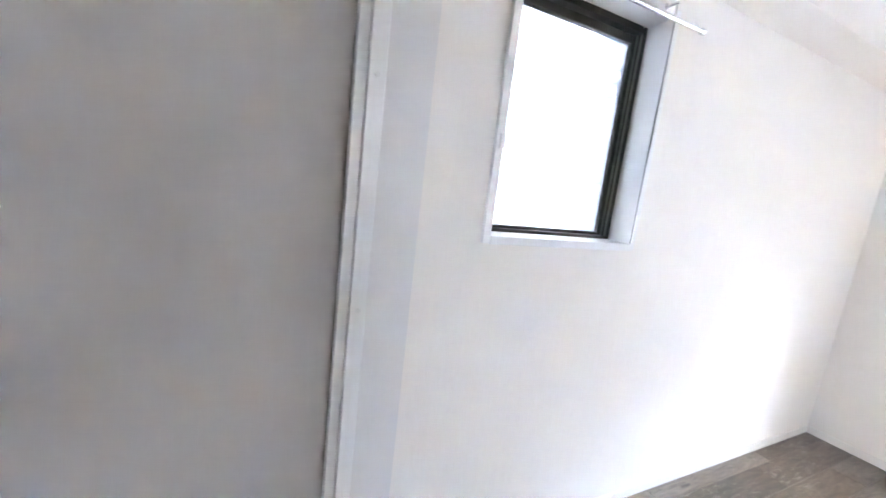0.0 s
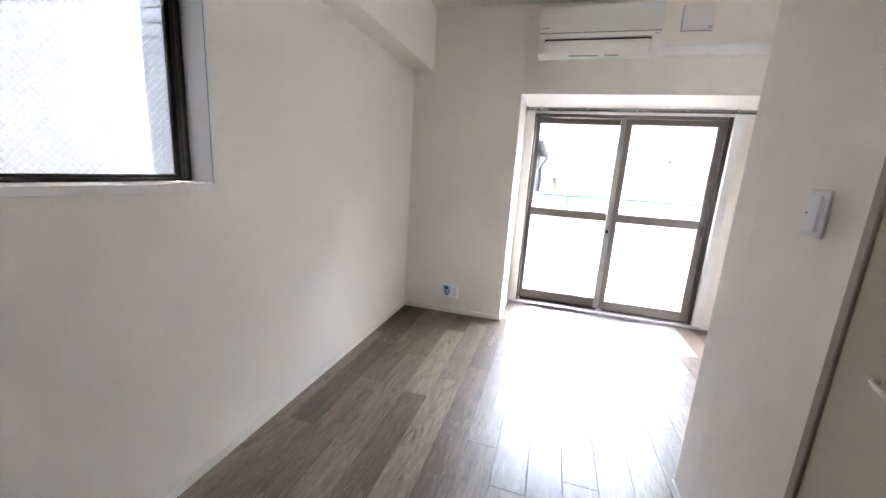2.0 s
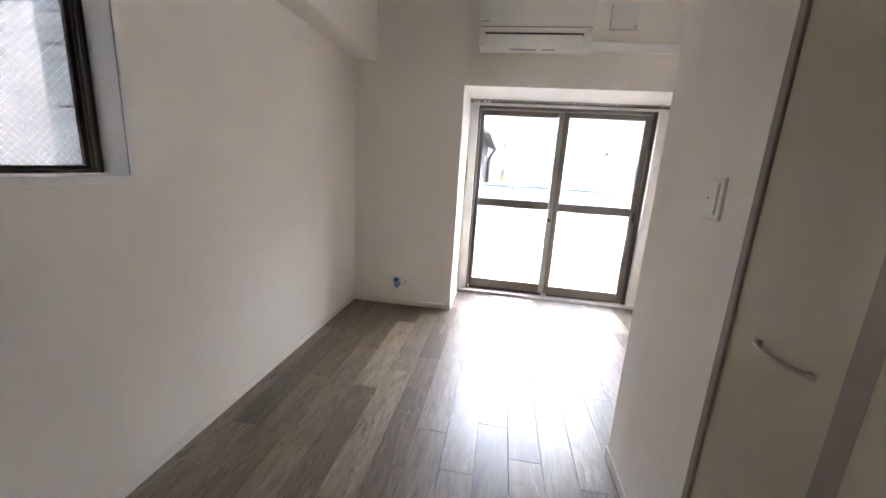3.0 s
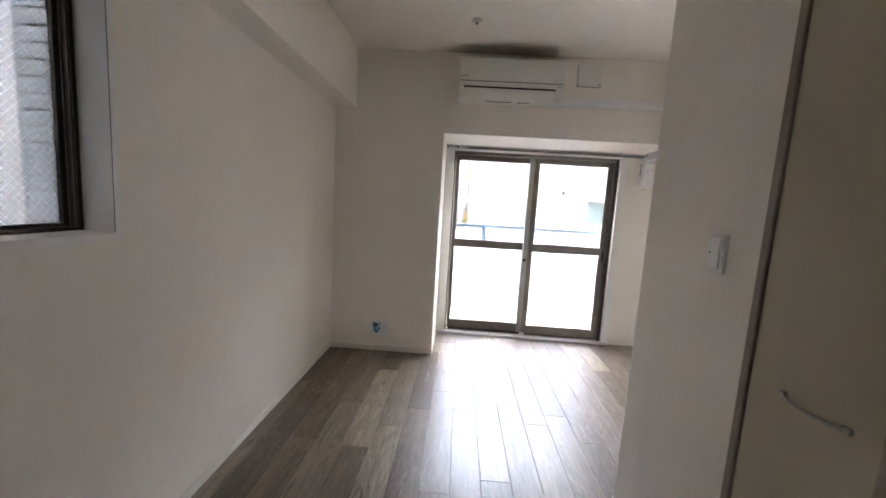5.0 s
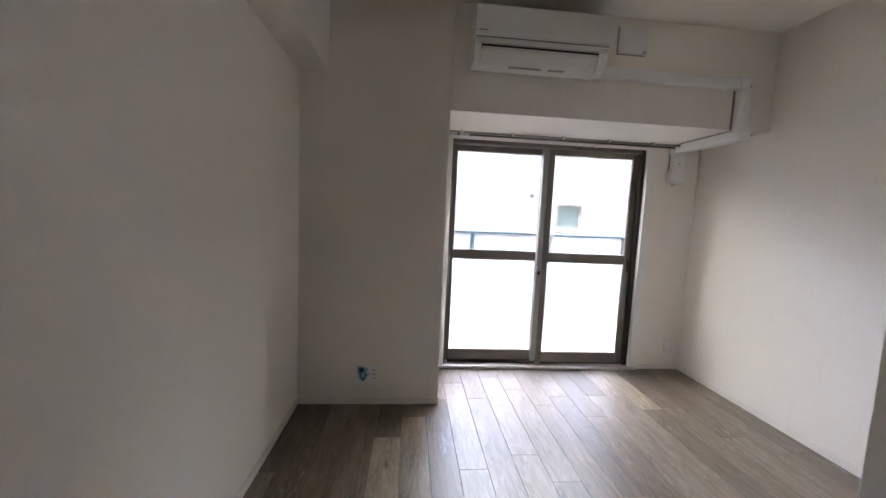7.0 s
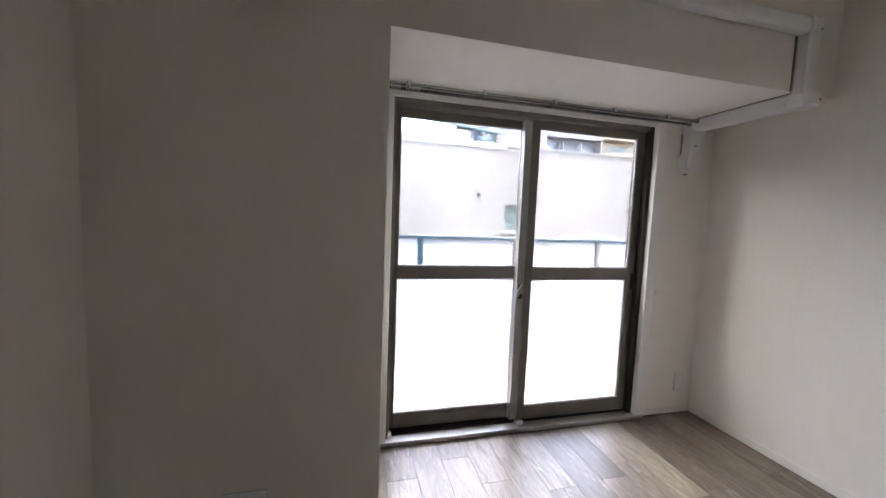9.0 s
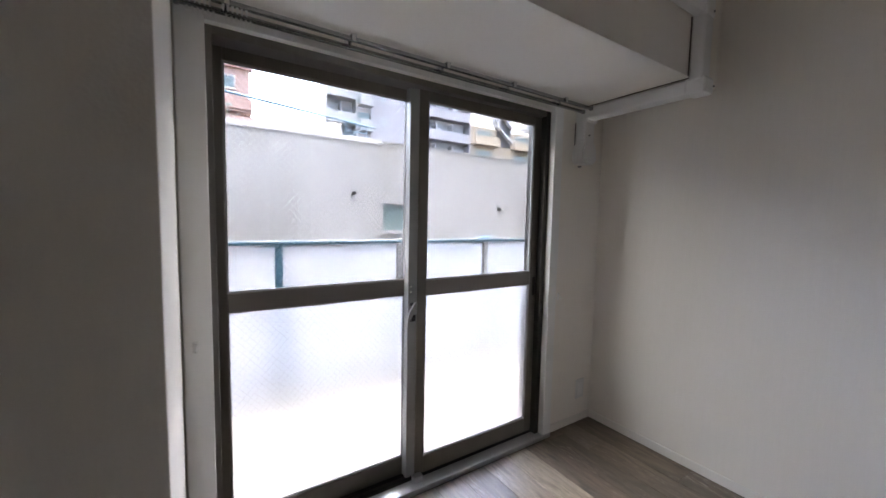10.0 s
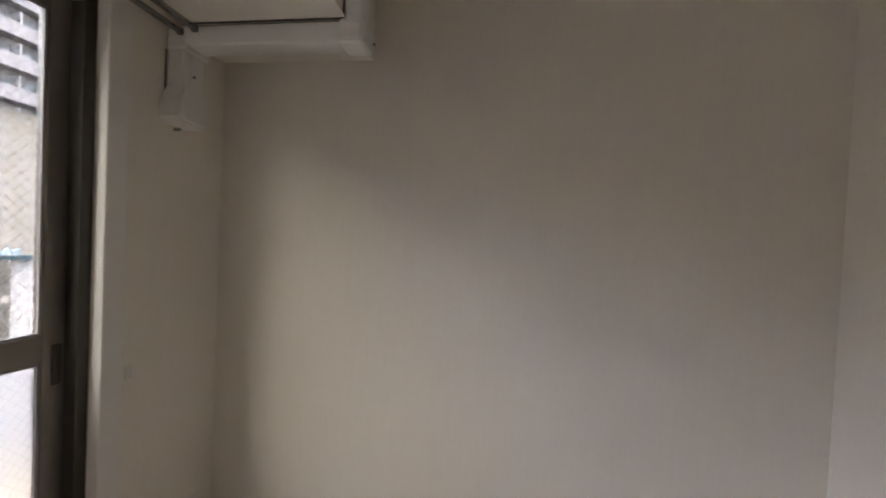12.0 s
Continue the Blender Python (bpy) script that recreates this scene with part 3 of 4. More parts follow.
# ---- air conditioner ----
def air_conditioner():
    y0, y1 = -1.713, -0.966
    t = thing("air_conditioner", (0, (y0 + y1) / 2, 2.05), "white wall-mounted air conditioner below the ceiling", "air conditioner")
    body = [(-0.004, 2.046), (-0.06, 2.043), (-0.118, 2.042), (-0.138, 2.052), (-0.160, 2.10), (-0.166, 2.126), (-0.182, 2.130), (-0.182, 2.318), (-0.17, 2.325), (-0.004, 2.325)]
    part("body", prism(bmesh.new(), body, "y", y0 + 0.02, y1 - 0.02), PLASTIC, t)
    cheek = [(-0.004, 2.044), (-0.06, 2.041), (-0.140, 2.040), (-0.158, 2.046), (-0.170, 2.09), (-0.184, 2.150), (-0.184, 2.318), (-0.17, 2.327), (-0.004, 2.327)]
    part("side_cheek", prism(bmesh.new(), cheek, "y", y0, y0 + 0.052), PLASTIC, t)
    part("side_cheek", prism(bmesh.new(), cheek, "y", y1 - 0.036, y1), PLASTIC, t)
    front = [(-0.185, 2.166), (-0.192, 2.164), (-0.197, 2.170), (-0.199, 2.240), (-0.197, 2.312), (-0.19, 2.324), (-0.185, 2.324)]
    part("front_panel", prism(bmesh.new(), front, "y", y0 - 0.001, y1 + 0.001), PLASTIC, t)
    part("panel_gap", boxes((-0.1856, -0.17, y0 + 0.002, y1 - 0.002, 2.157, 2.164)), GREYP, t, "grey gap under the front panel")
    part("lower_rim", boxes((-0.190, -0.16, y0 + 0.004, y1 - 0.004, 2.130, 2.157), bevel=0.004), PLASTIC, t)
    part("outlet_slot", boxes((-0.1745, -0.15, y0 + 0.053, y1 - 0.037, 2.110, 2.1295)), BLACK, t, "dark air outlet slot")
    lou = [(-0.172, 2.114), (-0.182, 2.114), (-0.180, 2.096), (-0.169, 2.072), (-0.150, 2.050), (-0.141, 2.052), (-0.160, 2.086)]
    part("louvre", prism(bmesh.new(), lou, "y", y0 + 0.058, y1 - 0.042), PLASTIC, t, "white swing louvre")
    part("badge", boxes((-0.2, -0.1965, y1 - 0.062, y1 - 0.012, 2.186, 2.191)), GREYP, t, "small dark badge")
    part("lamp_strip", boxes((-0.1915, -0.188, y0 + 0.012, y0 + 0.045, 2.140, 2.144)), GREYP, t)
    for a, b in ((-1.36, -1.17), (-1.49, -1.40)):
        part("bottom_catch", boxes((-0.118, -0.095, a, b, 2.0385, 2.046), bevel=0.002), GREYP, t)
    # unseen black plate for the intake, added to darken the ceiling above
    part("top_shade_plate", boxes((-0.165, -0.02, y0 + 0.054, y1 - 0.038, 2.325, 2.3275)), BLACK, t, "black plate for the unseen intake, deepening shade on the ceiling")
    part("top_grille", boxes(*[(-0.165, -0.02, y0 + 0.06 + k * 0.026, y0 + 0.062 + k * 0.026, 2.3276, 2.331) for k in range(25)]), GREYP, t)
    part("side_socket", boxes((-0.035, 0.0, y0 - 0.012, y0 - 0.003, 2.19, 2.30), bevel=0.002), PLASTIC, t)


air_conditioner()


# ---- vent cover ----
def vent_cover():
    t = thing("vent_cover", (0, -1.945, 2.29), "flat square white vent cover on the wall", "vent")
    # grey base juts out left and below, drawing the plate's shadow
    part("frame", boxes((-0.008, 0, -2.0335, -1.8525, 2.2066, 2.3655), bevel=0.002), GREYP, t)
    part("plate", boxes((-0.022, -0.008, -2.034, -1.855, 2.209, 2.366), bevel=0.004), PLASTIC, t)
    part("tab", boxes((-0.027, -0.021, -2.028, -2.004, 2.214, 2.232), bevel=0.003), AIRGREY_TAB, t, "small grey pull tab")


vent_cover()


# ---- pipe duct of the air conditioner ----
def duct_run(axis, a, b, u0, u1, v0, v1):
    """A straight run of trunking along an axis from a to b, with rounded edges."""
    spec = {"x": (a, b, u0, u1, v0, v1), "y": (u0, u1, a, b, v0, v1), "z": (u0, u1, v0, v1, a, b)}[axis]
    return box(bmesh.new(), *spec, bevel=0.014, seg=3)


def refrigerant_duct():
    t = thing("refrigerant_duct", (0, -2.2, 2.05), "white plastic pipe duct from air conditioner to window wall", "pipe duct")
    part("run", duct_run("y", -2.69, -1.71, -0.052, 0.0, 2.05, 2.116), DUCTW, t)
    part("elbow", boxes((-0.058, 0.0, -2.722, -2.642, 2.042, 2.122), bevel=0.012), DUCTW, t)
    part("drop", duct_run("z", 1.79, 2.06, -0.054, 0.0, -2.718, -2.646), DUCTW, t)
    part("elbow", boxes((-0.06, 0.02, -2.748, -2.652, 1.742, 1.812), bevel=0.014), DUCTW, t)
    part("soffit_run", duct_run("x", -0.02, 0.54, -2.742, -2.664, 1.748, LINTEL - 0.003), DUCTW, t)
    part("elbow", boxes((0.492, ALC_X, -2.762, -2.662, 1.735, 1.812), bevel=0.014), DUCTW, t)
    part("end_drop", boxes((0.505, ALC_X, -2.752, -2.668, 1.60, 1.76), bevel=0.012), DUCTW, t)
    foot = bmesh.new()
    prism(foot, [(-2.668, 1.63), (-2.752, 1.63), (-2.77, 1.585), (-2.77, 1.535), (-2.75, 1.518), (-2.67, 1.518), (-2.652, 1.535), (-2.652, 1.585)], "x", 0.498, ALC_X)
    bmesh.ops.bevel(foot, geom=[e for e in foot.edges if abs(e.verts[0].co.x - e.verts[1].co.x) < 0.001 and e.verts[0].co.x < 0.5], offset=0.01, segments=2, affect='EDGES')
    part("end_cover", foot, DUCTW, t, "flared white end cover")
    # thin dark strips draw the shadow gap where the duct meets the wall
    part("seam", boxes((-0.004, 0.0, -2.646, -2.641, 1.815, 2.05), (-0.012, 0.50, -2.6645, -2.660, LINTEL - 0.004, LINTEL - 0.0005), (0.567, ALC_X, -2.668, -2.664, 1.62, 1.74)), SEAM, t, "dark strip for the shadow gap beside the duct")
    for p, q in (((-0.062, -2.70, 2.065), (-0.05, -2.70, 2.065)), ((-0.064, -2.735, 1.775), (-0.05, -2.735, 1.775)), ((0.49, -2.68, 1.755), (0.51, -2.68, 1.755)),
                 ((0.499, -2.70, 1.668), (0.508, -2.70, 1.668)), ((0.55, -2.705, 1.508), (0.571, -2.705, 1.508))):
        bm = bmesh.new()
        cyl(bm, p, q, 0.0045, seg=10)
        part("screw", bm, GREYP, t)


refrigerant_duct()


# ---- sockets and switch ----
def wall_socket():
    y0, y1, z0, z1 = -0.492, -0.356, 0.138, 0.256
    t = thing("wall_socket", (0, (y0 + y1) / 2, z0), "white wall socket plate with blue tape at one opening", "socket")
    part("plate", boxes((-0.009, 0, y0, y1, z0, z1), bevel=0.003), PLATE, t)
    part("insert", boxes((-0.0105, -0.006, y0 + 0.012, y0 + 0.05, z0 + 0.02, z1 - 0.02), bevel=0.002), WHITE, t)
    for z in (0.172, 0.198, 0.224):
        for y in (y0 + 0.023, y0 + 0.036):
            part("slot", boxes((-0.0112, -0.0095, y - 0.0015, y + 0.0015, z - 0.005, z + 0.005)), BLACK, t)
    bm = bmesh.new()
    cyl(bm, (-0.016, -0.426, 0.197), (-0.006, -0.426, 0.197), 0.007)
    part("antenna_jack", bm, GREYP, t)
    part("opening", boxes((-0.0175, -0.006, -0.402, -0.374, 0.212, 0.236), bevel=0.001), BLACK, t)
    tape = bmesh.new()
    prism(tape, [(-0.404, 0.240), (-0.368, 0.242), (-0.371, 0.222), (-0.378, 0.178), (-0.392, 0.156), (-0.410, 0.162), (-0.418, 0.192), (-0.412, 0.215), (-0.406, 0.212), (-0.408, 0.188), (-0.398, 0.174), (-0.389, 0.186), (-0.388, 0.215)], "x", -0.016, -0.011)
    part("tape", tape, BLUE, t, "crumpled blue tape")
    film = bmesh.new()
    prism(film, [(-0.430, 0.236), (-0.362, 0.249), (-0.358, 0.214), (-0.372, 0.165), (-0.398, 0.150), (-0.422, 0.178), (-0.416, 0.205)], "x", -0.0115, -0.009)
    part("film", film, PALEBLUE, t, "pale blue protective film")


wall_socket()


def small_socket():
    t = thing("wall_socket", (ALC_X, -2.812, 0.15), "small white wall socket plate in the alcove corner", "socket")
    part("plate", boxes((ALC_X - 0.007, ALC_X, -2.848, -2.776, 0.145, 0.262), bevel=0.003), PLASTIC, t)
    part("insert", boxes((ALC_X - 0.009, ALC_X - 0.006, -2.833, -2.791, 0.165, 0.242), bevel=0.001), WHITE, t)


small_socket()


def light_switch():
    x0, x1, z0, z1 = -1.95, -1.876, 1.112, 1.226
    t = thing("light_switch", ((x0 + x1) / 2, PART_Y, z0), "white rocker light switch with a small dark indicator", "light switch")
    part("plate", boxes((x0, x1, PART_Y, PART_Y + 0.009, z0, z1), bevel=0.004), PLASTIC, t)
    part("rocker", boxes((x0 + 0.016, x1 - 0.014, PART_Y + 0.008, PART_Y + 0.015, z0 + 0.014, z1 - 0.014), bevel=0.002), WHITE, t)
    part("indicator", boxes((x1 - 0.024, x1 - 0.018, PART_Y + 0.0148, PART_Y + 0.0158, 1.168, 1.172)), BLACK, t)


light_switch()


# ---- ceiling hooks ----
def ceiling_hook(x, y):
    t = thing("ceiling_fitting", (x, y, CEIL_Z), "small round white ceiling fitting with a stub", "ceiling fitting", "ceiling fittings")
    bm = bmesh.new()
    cyl(bm, (x, y, CEIL_Z - 0.014), (x, y, CEIL_Z), 0.022, 0.036, seg=24)
    part("base", bm, PLASTIC, t)
    bm = bmesh.new()
    cyl(bm, (x, y, CEIL_Z - 0.026), (x, y, CEIL_Z - 0.013), 0.006, 0.010, seg=12)
    part("stub", bm, GREYP, t)


ceiling_hook(-0.51, -1.06)
ceiling_hook(-0.49, -2.51)


# ---- closet door ----
def closet_door():
    t = thing("closet_door", (-2.235, PART_Y - 0.02, 0), "tall narrow cream closet door with taupe frame and bow handle", "door")
    part("frame", boxes((CX0 - 0.026, CX0, PART_Y - 0.05, PART_Y + 0.004, 0, CZ), bevel=0.004), TAUPE, t, "taupe door frame")
    part("frame", boxes((CX1, -2.384, PART_Y - 0.05, PART_Y + 0.006, 0, CZ), bevel=0.004), TAUPE, t, "taupe door frame")
    part("frame", boxes((-2.384, CX0 - 0.026, PART_Y - 0.05, PART_Y + 0.004, CZ - 0.03, CZ), bevel=0.004), TAUPE, t, "taupe door frame")
    leaf = part("leaf", boxes((-2.382, CX0 - 0.028, PART_Y - 0.03, PART_Y - 0.002, 0.01, CZ - 0.033), bevel=0.002), CREAM, t)
    pts = []
    for k in range(13):
        s = k / 12
        pts.append((-2.325 + 0.14 * s, PART_Y - 0.002 + 0.030 * math.sin(math.pi * min(1, max(0, s))) ** 0.5, 0.888))
    bm = bmesh.new()
    for p, q in zip(pts, pts[1:]):
        cyl(bm, p, q, 0.0052, seg=10)
    for p in (pts[0], pts[-1]):
        box(bm, p[0] - 0.009, p[0] + 0.009, PART_Y - 0.002, PART_Y + 0.008, 0.881, 0.895, bevel=0.003)
    part("handle", bm, SATIN, leaf, "satin metal bow handle")


closet_door()


def second_closet_door():
    t = thing("closet_door", (-2.75, PART_Y - 0.02, 0), "plain cream closet door beside the taupe frame", "door")
    part("leaf", boxes((-3.08, CX1 - 0.003, PART_Y - 0.002, PART_Y + 0.010, 0.01, CZ - 0.033), bevel=0.002), CREAM, t)


second_closet_door()


# ---- hall door beside the stub wall ----
def hall_door():
    t = thing("hall_door", ((DX0 + DX1) / 2, STUB_Y + 0.03, 0), "plain beige-grey hall door closed in a white frame", "door")
    fx = DX0 - 0.055
    part("frame", boxes((fx + 0.022, DX0, STUB_Y - 0.012, STUB_Y + 0.12, 0, DZ), bevel=0.003), WHITE, t, "white door frame")
    part("frame_stop", boxes((fx, fx + 0.022, STUB_Y - 0.004, STUB_Y + 0.12, 0, DZ), bevel=0.003), WHITE, t, "white door stop")
    part("frame", boxes((DX1, DX1 + 0.04, STUB_Y - 0.012, STUB_Y + 0.12, 0, DZ), bevel=0.003), WHITE, t, "white door frame")
    part("frame", boxes((DX1 + 0.04, fx, STUB_Y - 0.012, STUB_Y + 0.12, DZ - 0.04, DZ), bevel=0.003), WHITE, t, "white door frame")
    part("leaf", boxes((DX1 + 0.043, fx - 0.001, STUB_Y + 0.012, STUB_Y + 0.045, 0.008, DZ - 0.043), bevel=0.002), DOORG, t)
    # unseen board added behind the leaf to stop light leaking round it
    part("light_stop", boxes((DX1 - 0.05, DX0 + 0.03, STUB_Y + 0.121, STUB_Y + 0.15, 0, DZ + 0.05)), GREYP, t)
    # thin strip on the stub wall, slightly greyer than the wallpaper
    part("casing", boxes((DX0 + 0.001, STUB_X - 0.002, STUB_Y - 0.004, STUB_Y + 0.001, 0, DZ + 0.09)), GREY_STRIP, t, "pale grey strip beside the door frame")
    for z in (0.35, 0.98, 1.42, 1.85):
        bm = bmesh.new()
        cyl(bm, (DX0 - 0.017, STUB_Y - 0.0145, z), (DX0 - 0.017, STUB_Y - 0.011, z), 0.005, seg=12)
        part("screw_cap", bm, PLASTIC, t)


hall_door()

# ---- balcony ----
POSTGREY = surface("grey_post_paint", (0.17, 0.175, 0.18), 0.45, 0.2, var=0.15)


def balcony():
    setting("balcony_floor", boxes((0.70, 2.05, -5.5, 1.6, -0.28, -0.09)), CONCRETE, "dark grey concrete balcony floor", "balcony floor")
    # unseen slab added overhead to hold back sky and bounce light into the room
    setting("added_balcony_slab", boxes((0.72, 1.22, -5.5, 1.6, 2.62, 2.8)), SLAB_WHITE, "unseen white slab added over the balcony to shape the light", "eave")
    t = thing("balcony_railing", (1.93, -1.8, -0.09), "balcony railing of milky panels, blue-grey posts and handrail", "railing")
    part("handrail", boxes((1.915, 1.965, -5.4, 1.5, 1.003, 1.026), bevel=0.005), RAILBLUE, t, "blue-grey metal handrail")
    # handrail top is a separate, paler strip
    part("rail_top", boxes((1.92, 1.96, -5.4, 1.5, 1.0265, 1.031)), SILVER, t, "pale silver strip along the top of the handrail")
    part("bottom_rail", boxes((1.925, 1.955, -5.4, 1.5, -0.03, 0.0), bevel=0.003), RAILBLUE, t)
    ys = [1.30, 0.40, -0.45, -1.36, -2.27, -3.16, -4.05, -4.95]
    for i, y in enumerate(ys):
        part("post", boxes((1.895, 1.935, y - 0.023, y + 0.023, -0.09, 1.003), bevel=0.003), RAILBLUE if i < 4 else POSTGREY, t)
    for a, b in zip(ys, ys[1:]):
        part("panel", boxes((1.938, 1.944, b + 0.004, a - 0.004, 0.002, 1.002)), PANEL, t, "milky white panel")
    label = part("sticker", boxes((1.8935, 1.8948, -3.175, -3.145, 0.80, 0.83)), PLASTIC, t, "small white sticker on the post")
    tape = bmesh.new()
    for k in range(7):
        a = -3.22 + 0.018 * k
        prism(tape, [(a, 1.03), (a + 0.022, 1.031), (a + 0.03 - 0.006 * (k % 3), 1.050 + 0.014 * (k % 2)), (a + 0.004, 1.044 + 0.018 * ((k + 1) % 2))], "x", 1.90 + 0.006 * (k % 3), 1.912 + 0.008 * (k % 3))
    part("film", tape, PALEBLUE, t, "crumpled pale blue film on the handrail")


balcony()


# ---- outside ----
def stucco(name, col):
    """Weathered render: broad blotches, run-down streaks and fine sand grain."""
    m, nt, b = base_mat(name, 0.9, 0, 0.3)
    tc = nt.nodes.new("ShaderNodeTexCoord")
    last = None
    for stretch, scale, detail, low in (((1, 1, 0.6), 0.5, 4.0, 0.84), ((1, 2.4, 0.22), 1.3, 6.0, 0.92), ((1, 1, 1), 14.0, 5.0, 0.90)):
        mp = nt.nodes.new("ShaderNodeMapping")
        mp.inputs["Scale"].default_value = stretch
        nt.links.new(tc.outputs["Object"], mp.inputs["Vector"])
        n = node(nt, "ShaderNodeTexNoise", Scale=scale, Detail=detail, Roughness=0.62)
        nt.links.new(mp.outputs[0], n.inputs["Vector"])
        r = nt.nodes.new("ShaderNodeValToRGB")
        r.color_ramp.elements[0].position, r.color_ramp.elements[1].position = 0.32, 0.58
        r.color_ramp.elements[0].color, r.color_ramp.elements[1].color = (low, low, low * 0.985, 1), (1, 1, 1, 1)
        nt.links.new(n.outputs["Fac"], r.inputs["Fac"])
        x = nt.nodes.new("ShaderNodeMix")
        x.data_type, x.blend_type = 'RGBA', 'MULTIPLY'
        x.inputs["Factor"].default_value = 1.0
        if last is None:
            x.inputs[6].default_value = (*col, 1)
        else:
            nt.links.new(last, x.inputs[6])
        nt.links.new(r.outputs[0], x.inputs[7])
        last = x.outputs[2]
    # olive grime in patches along the top edge
    geo = nt.nodes.new("ShaderNodeNewGeometry")
    sep = nt.nodes.new("ShaderNodeSeparateXYZ")
    nt.links.new(geo.outputs["Position"], sep.inputs[0])
    mp = nt.nodes.new("ShaderNodeMapping")
    mp.inputs["Scale"].default_value = (1, 1.6, 0.5)
    nt.links.new(geo.outputs["Position"], mp.inputs["Vector"])
    n = node(nt, "ShaderNodeTexNoise", Scale=2.6, Detail=7.0, Roughness=0.7)
    nt.links.new(mp.outputs[0], n.inputs["Vector"])
    near = node(nt, "ShaderNodeMapRange")
    for k, v in (("From Min", 1.9), ("From Max", 2.95), ("To Min", 0.0), ("To Max", 0.34)):
        near.inputs[k].default_value = v
    nt.links.new(sep.outputs[2], near.inputs["Value"])
    total = nt.nodes.new("ShaderNodeMath")
    nt.links.new(near.outputs[0], total.inputs[0])
    nt.links.new(n.outputs["Fac"], total.inputs[1])
    r = nt.nodes.new("ShaderNodeValToRGB")
    r.color_ramp.elements[0].position, r.color_ramp.elements[1].position = 0.68, 0.95
    r.color_ramp.elements[0].color, r.color_ramp.elements[1].color = (0, 0, 0, 1), (0.7, 0.7, 0.7, 1)
    nt.links.new(total.outputs[0], r.inputs["Fac"])
    x = nt.nodes.new("ShaderNodeMix")
    x.data_type = 'RGBA'
    nt.links.new(r.outputs[0], x.inputs["Factor"])
    nt.links.new(last, x.inputs[6])
    x.inputs[7].default_value = (0.19, 0.185, 0.16, 1)
    nt.links.new(x.outputs[2], b.inputs["Base Color"])
    g = node(nt, "ShaderNodeTexNoise", Scale=40.0, Detail=4.0)
    nt.links.new(tc.outputs["Object"], g.inputs["Vector"])
    bp = node(nt, "ShaderNodeBump", Strength=0.3, Distance=0.004)
    nt.links.new(g.outputs["Fac"], bp.inputs["Height"])
    nt.links.new(bp.outputs["Normal"], b.inputs["Normal"])
    return m


STUCCO = stucco("grey_stucco", (0.30, 0.301, 0.306))
WHITEST = surface("white_render", (0.319, 0.319, 0.328), 0.85, var=0.08, scale=0.8, grain=30, bump=0.2, dist=0.003)
LAV = surface("lavender_grey_tile", (0.173, 0.168, 0.182), 0.7, var=0.06, scale=0.5, grain=6, bump=0.1)
LAVD = surface("shaded_grey_render", (0.245, 0.251, 0.275), 0.75, var=0.08, scale=0.5)
GREYT = surface("tower_grey_render", (0.215, 0.215, 0.215), 0.8, var=0.08, scale=0.4)
PINK = surface("salmon_tile", (0.229, 0.144, 0.122), 0.75, var=0.12, scale=0.6, grain=8, bump=0.1)
PINKD = surface("dark_salmon_tile", (0.178, 0.099, 0.080), 0.75, var=0.12, scale=0.6)
BEIGE = surface("beige_tile", (0.233, 0.187, 0.135), 0.75, var=0.1, scale=0.6)
IVORY = surface("ivory_render", (0.337, 0.322, 0.299), 0.8, var=0.08, scale=0.5)
ROOFD = surface("dark_roof_metal", (0.035, 0.035, 0.038), 0.5, 0.3, var=0.15)
YELLOW = surface("yellow_blind_panel", (0.42, 0.31, 0.10), 0.6, var=0.1)
AIRGREY = surface("outdoor_unit_grey", (0.45, 0.45, 0.44), 0.6)
ASPHALT = surface("asphalt", (0.05, 0.05, 0.05), 0.9, var=0.2, scale=2, bump=0.3, dist=0.004)
GROUND_Z = -6.2

setting("ground", boxes((-300, 600, -400, 400, GROUND_Z - 0.5, GROUND_Z)), ASPHALT, "dark asphalt ground between the buildings", "ground")


def win_unit(parent, x, y0, y1, z0, z1, frame_mat, pane=None, fw=0.05, sill=True, name="window"):
    """A window set in a wall that faces the balcony: a frame round a pane."""
    f = part(name, boxes((x - 0.05, x + 0.02, y0, y0 + fw, z0, z1), (x - 0.05, x + 0.02, y1 - fw, y1, z0, z1),
                         (x - 0.05, x + 0.02, y0 + fw, y1 - fw, z0, z0 + fw), (x - 0.05, x + 0.02, y0 + fw, y1 - fw, z1 - fw, z1)), frame_mat, parent)
    part("pane", boxes((x - 0.02, x - 0.01, y0 + fw, y1 - fw, z0 + fw, z1 - fw)), pane or GLASS_DARK, f)
    if sill:
        part("sill", boxes((x - 0.1, x, y0 - 0.04, y1 + 0.04, z0 - 0.05, z0)), frame_mat, f)
    return f


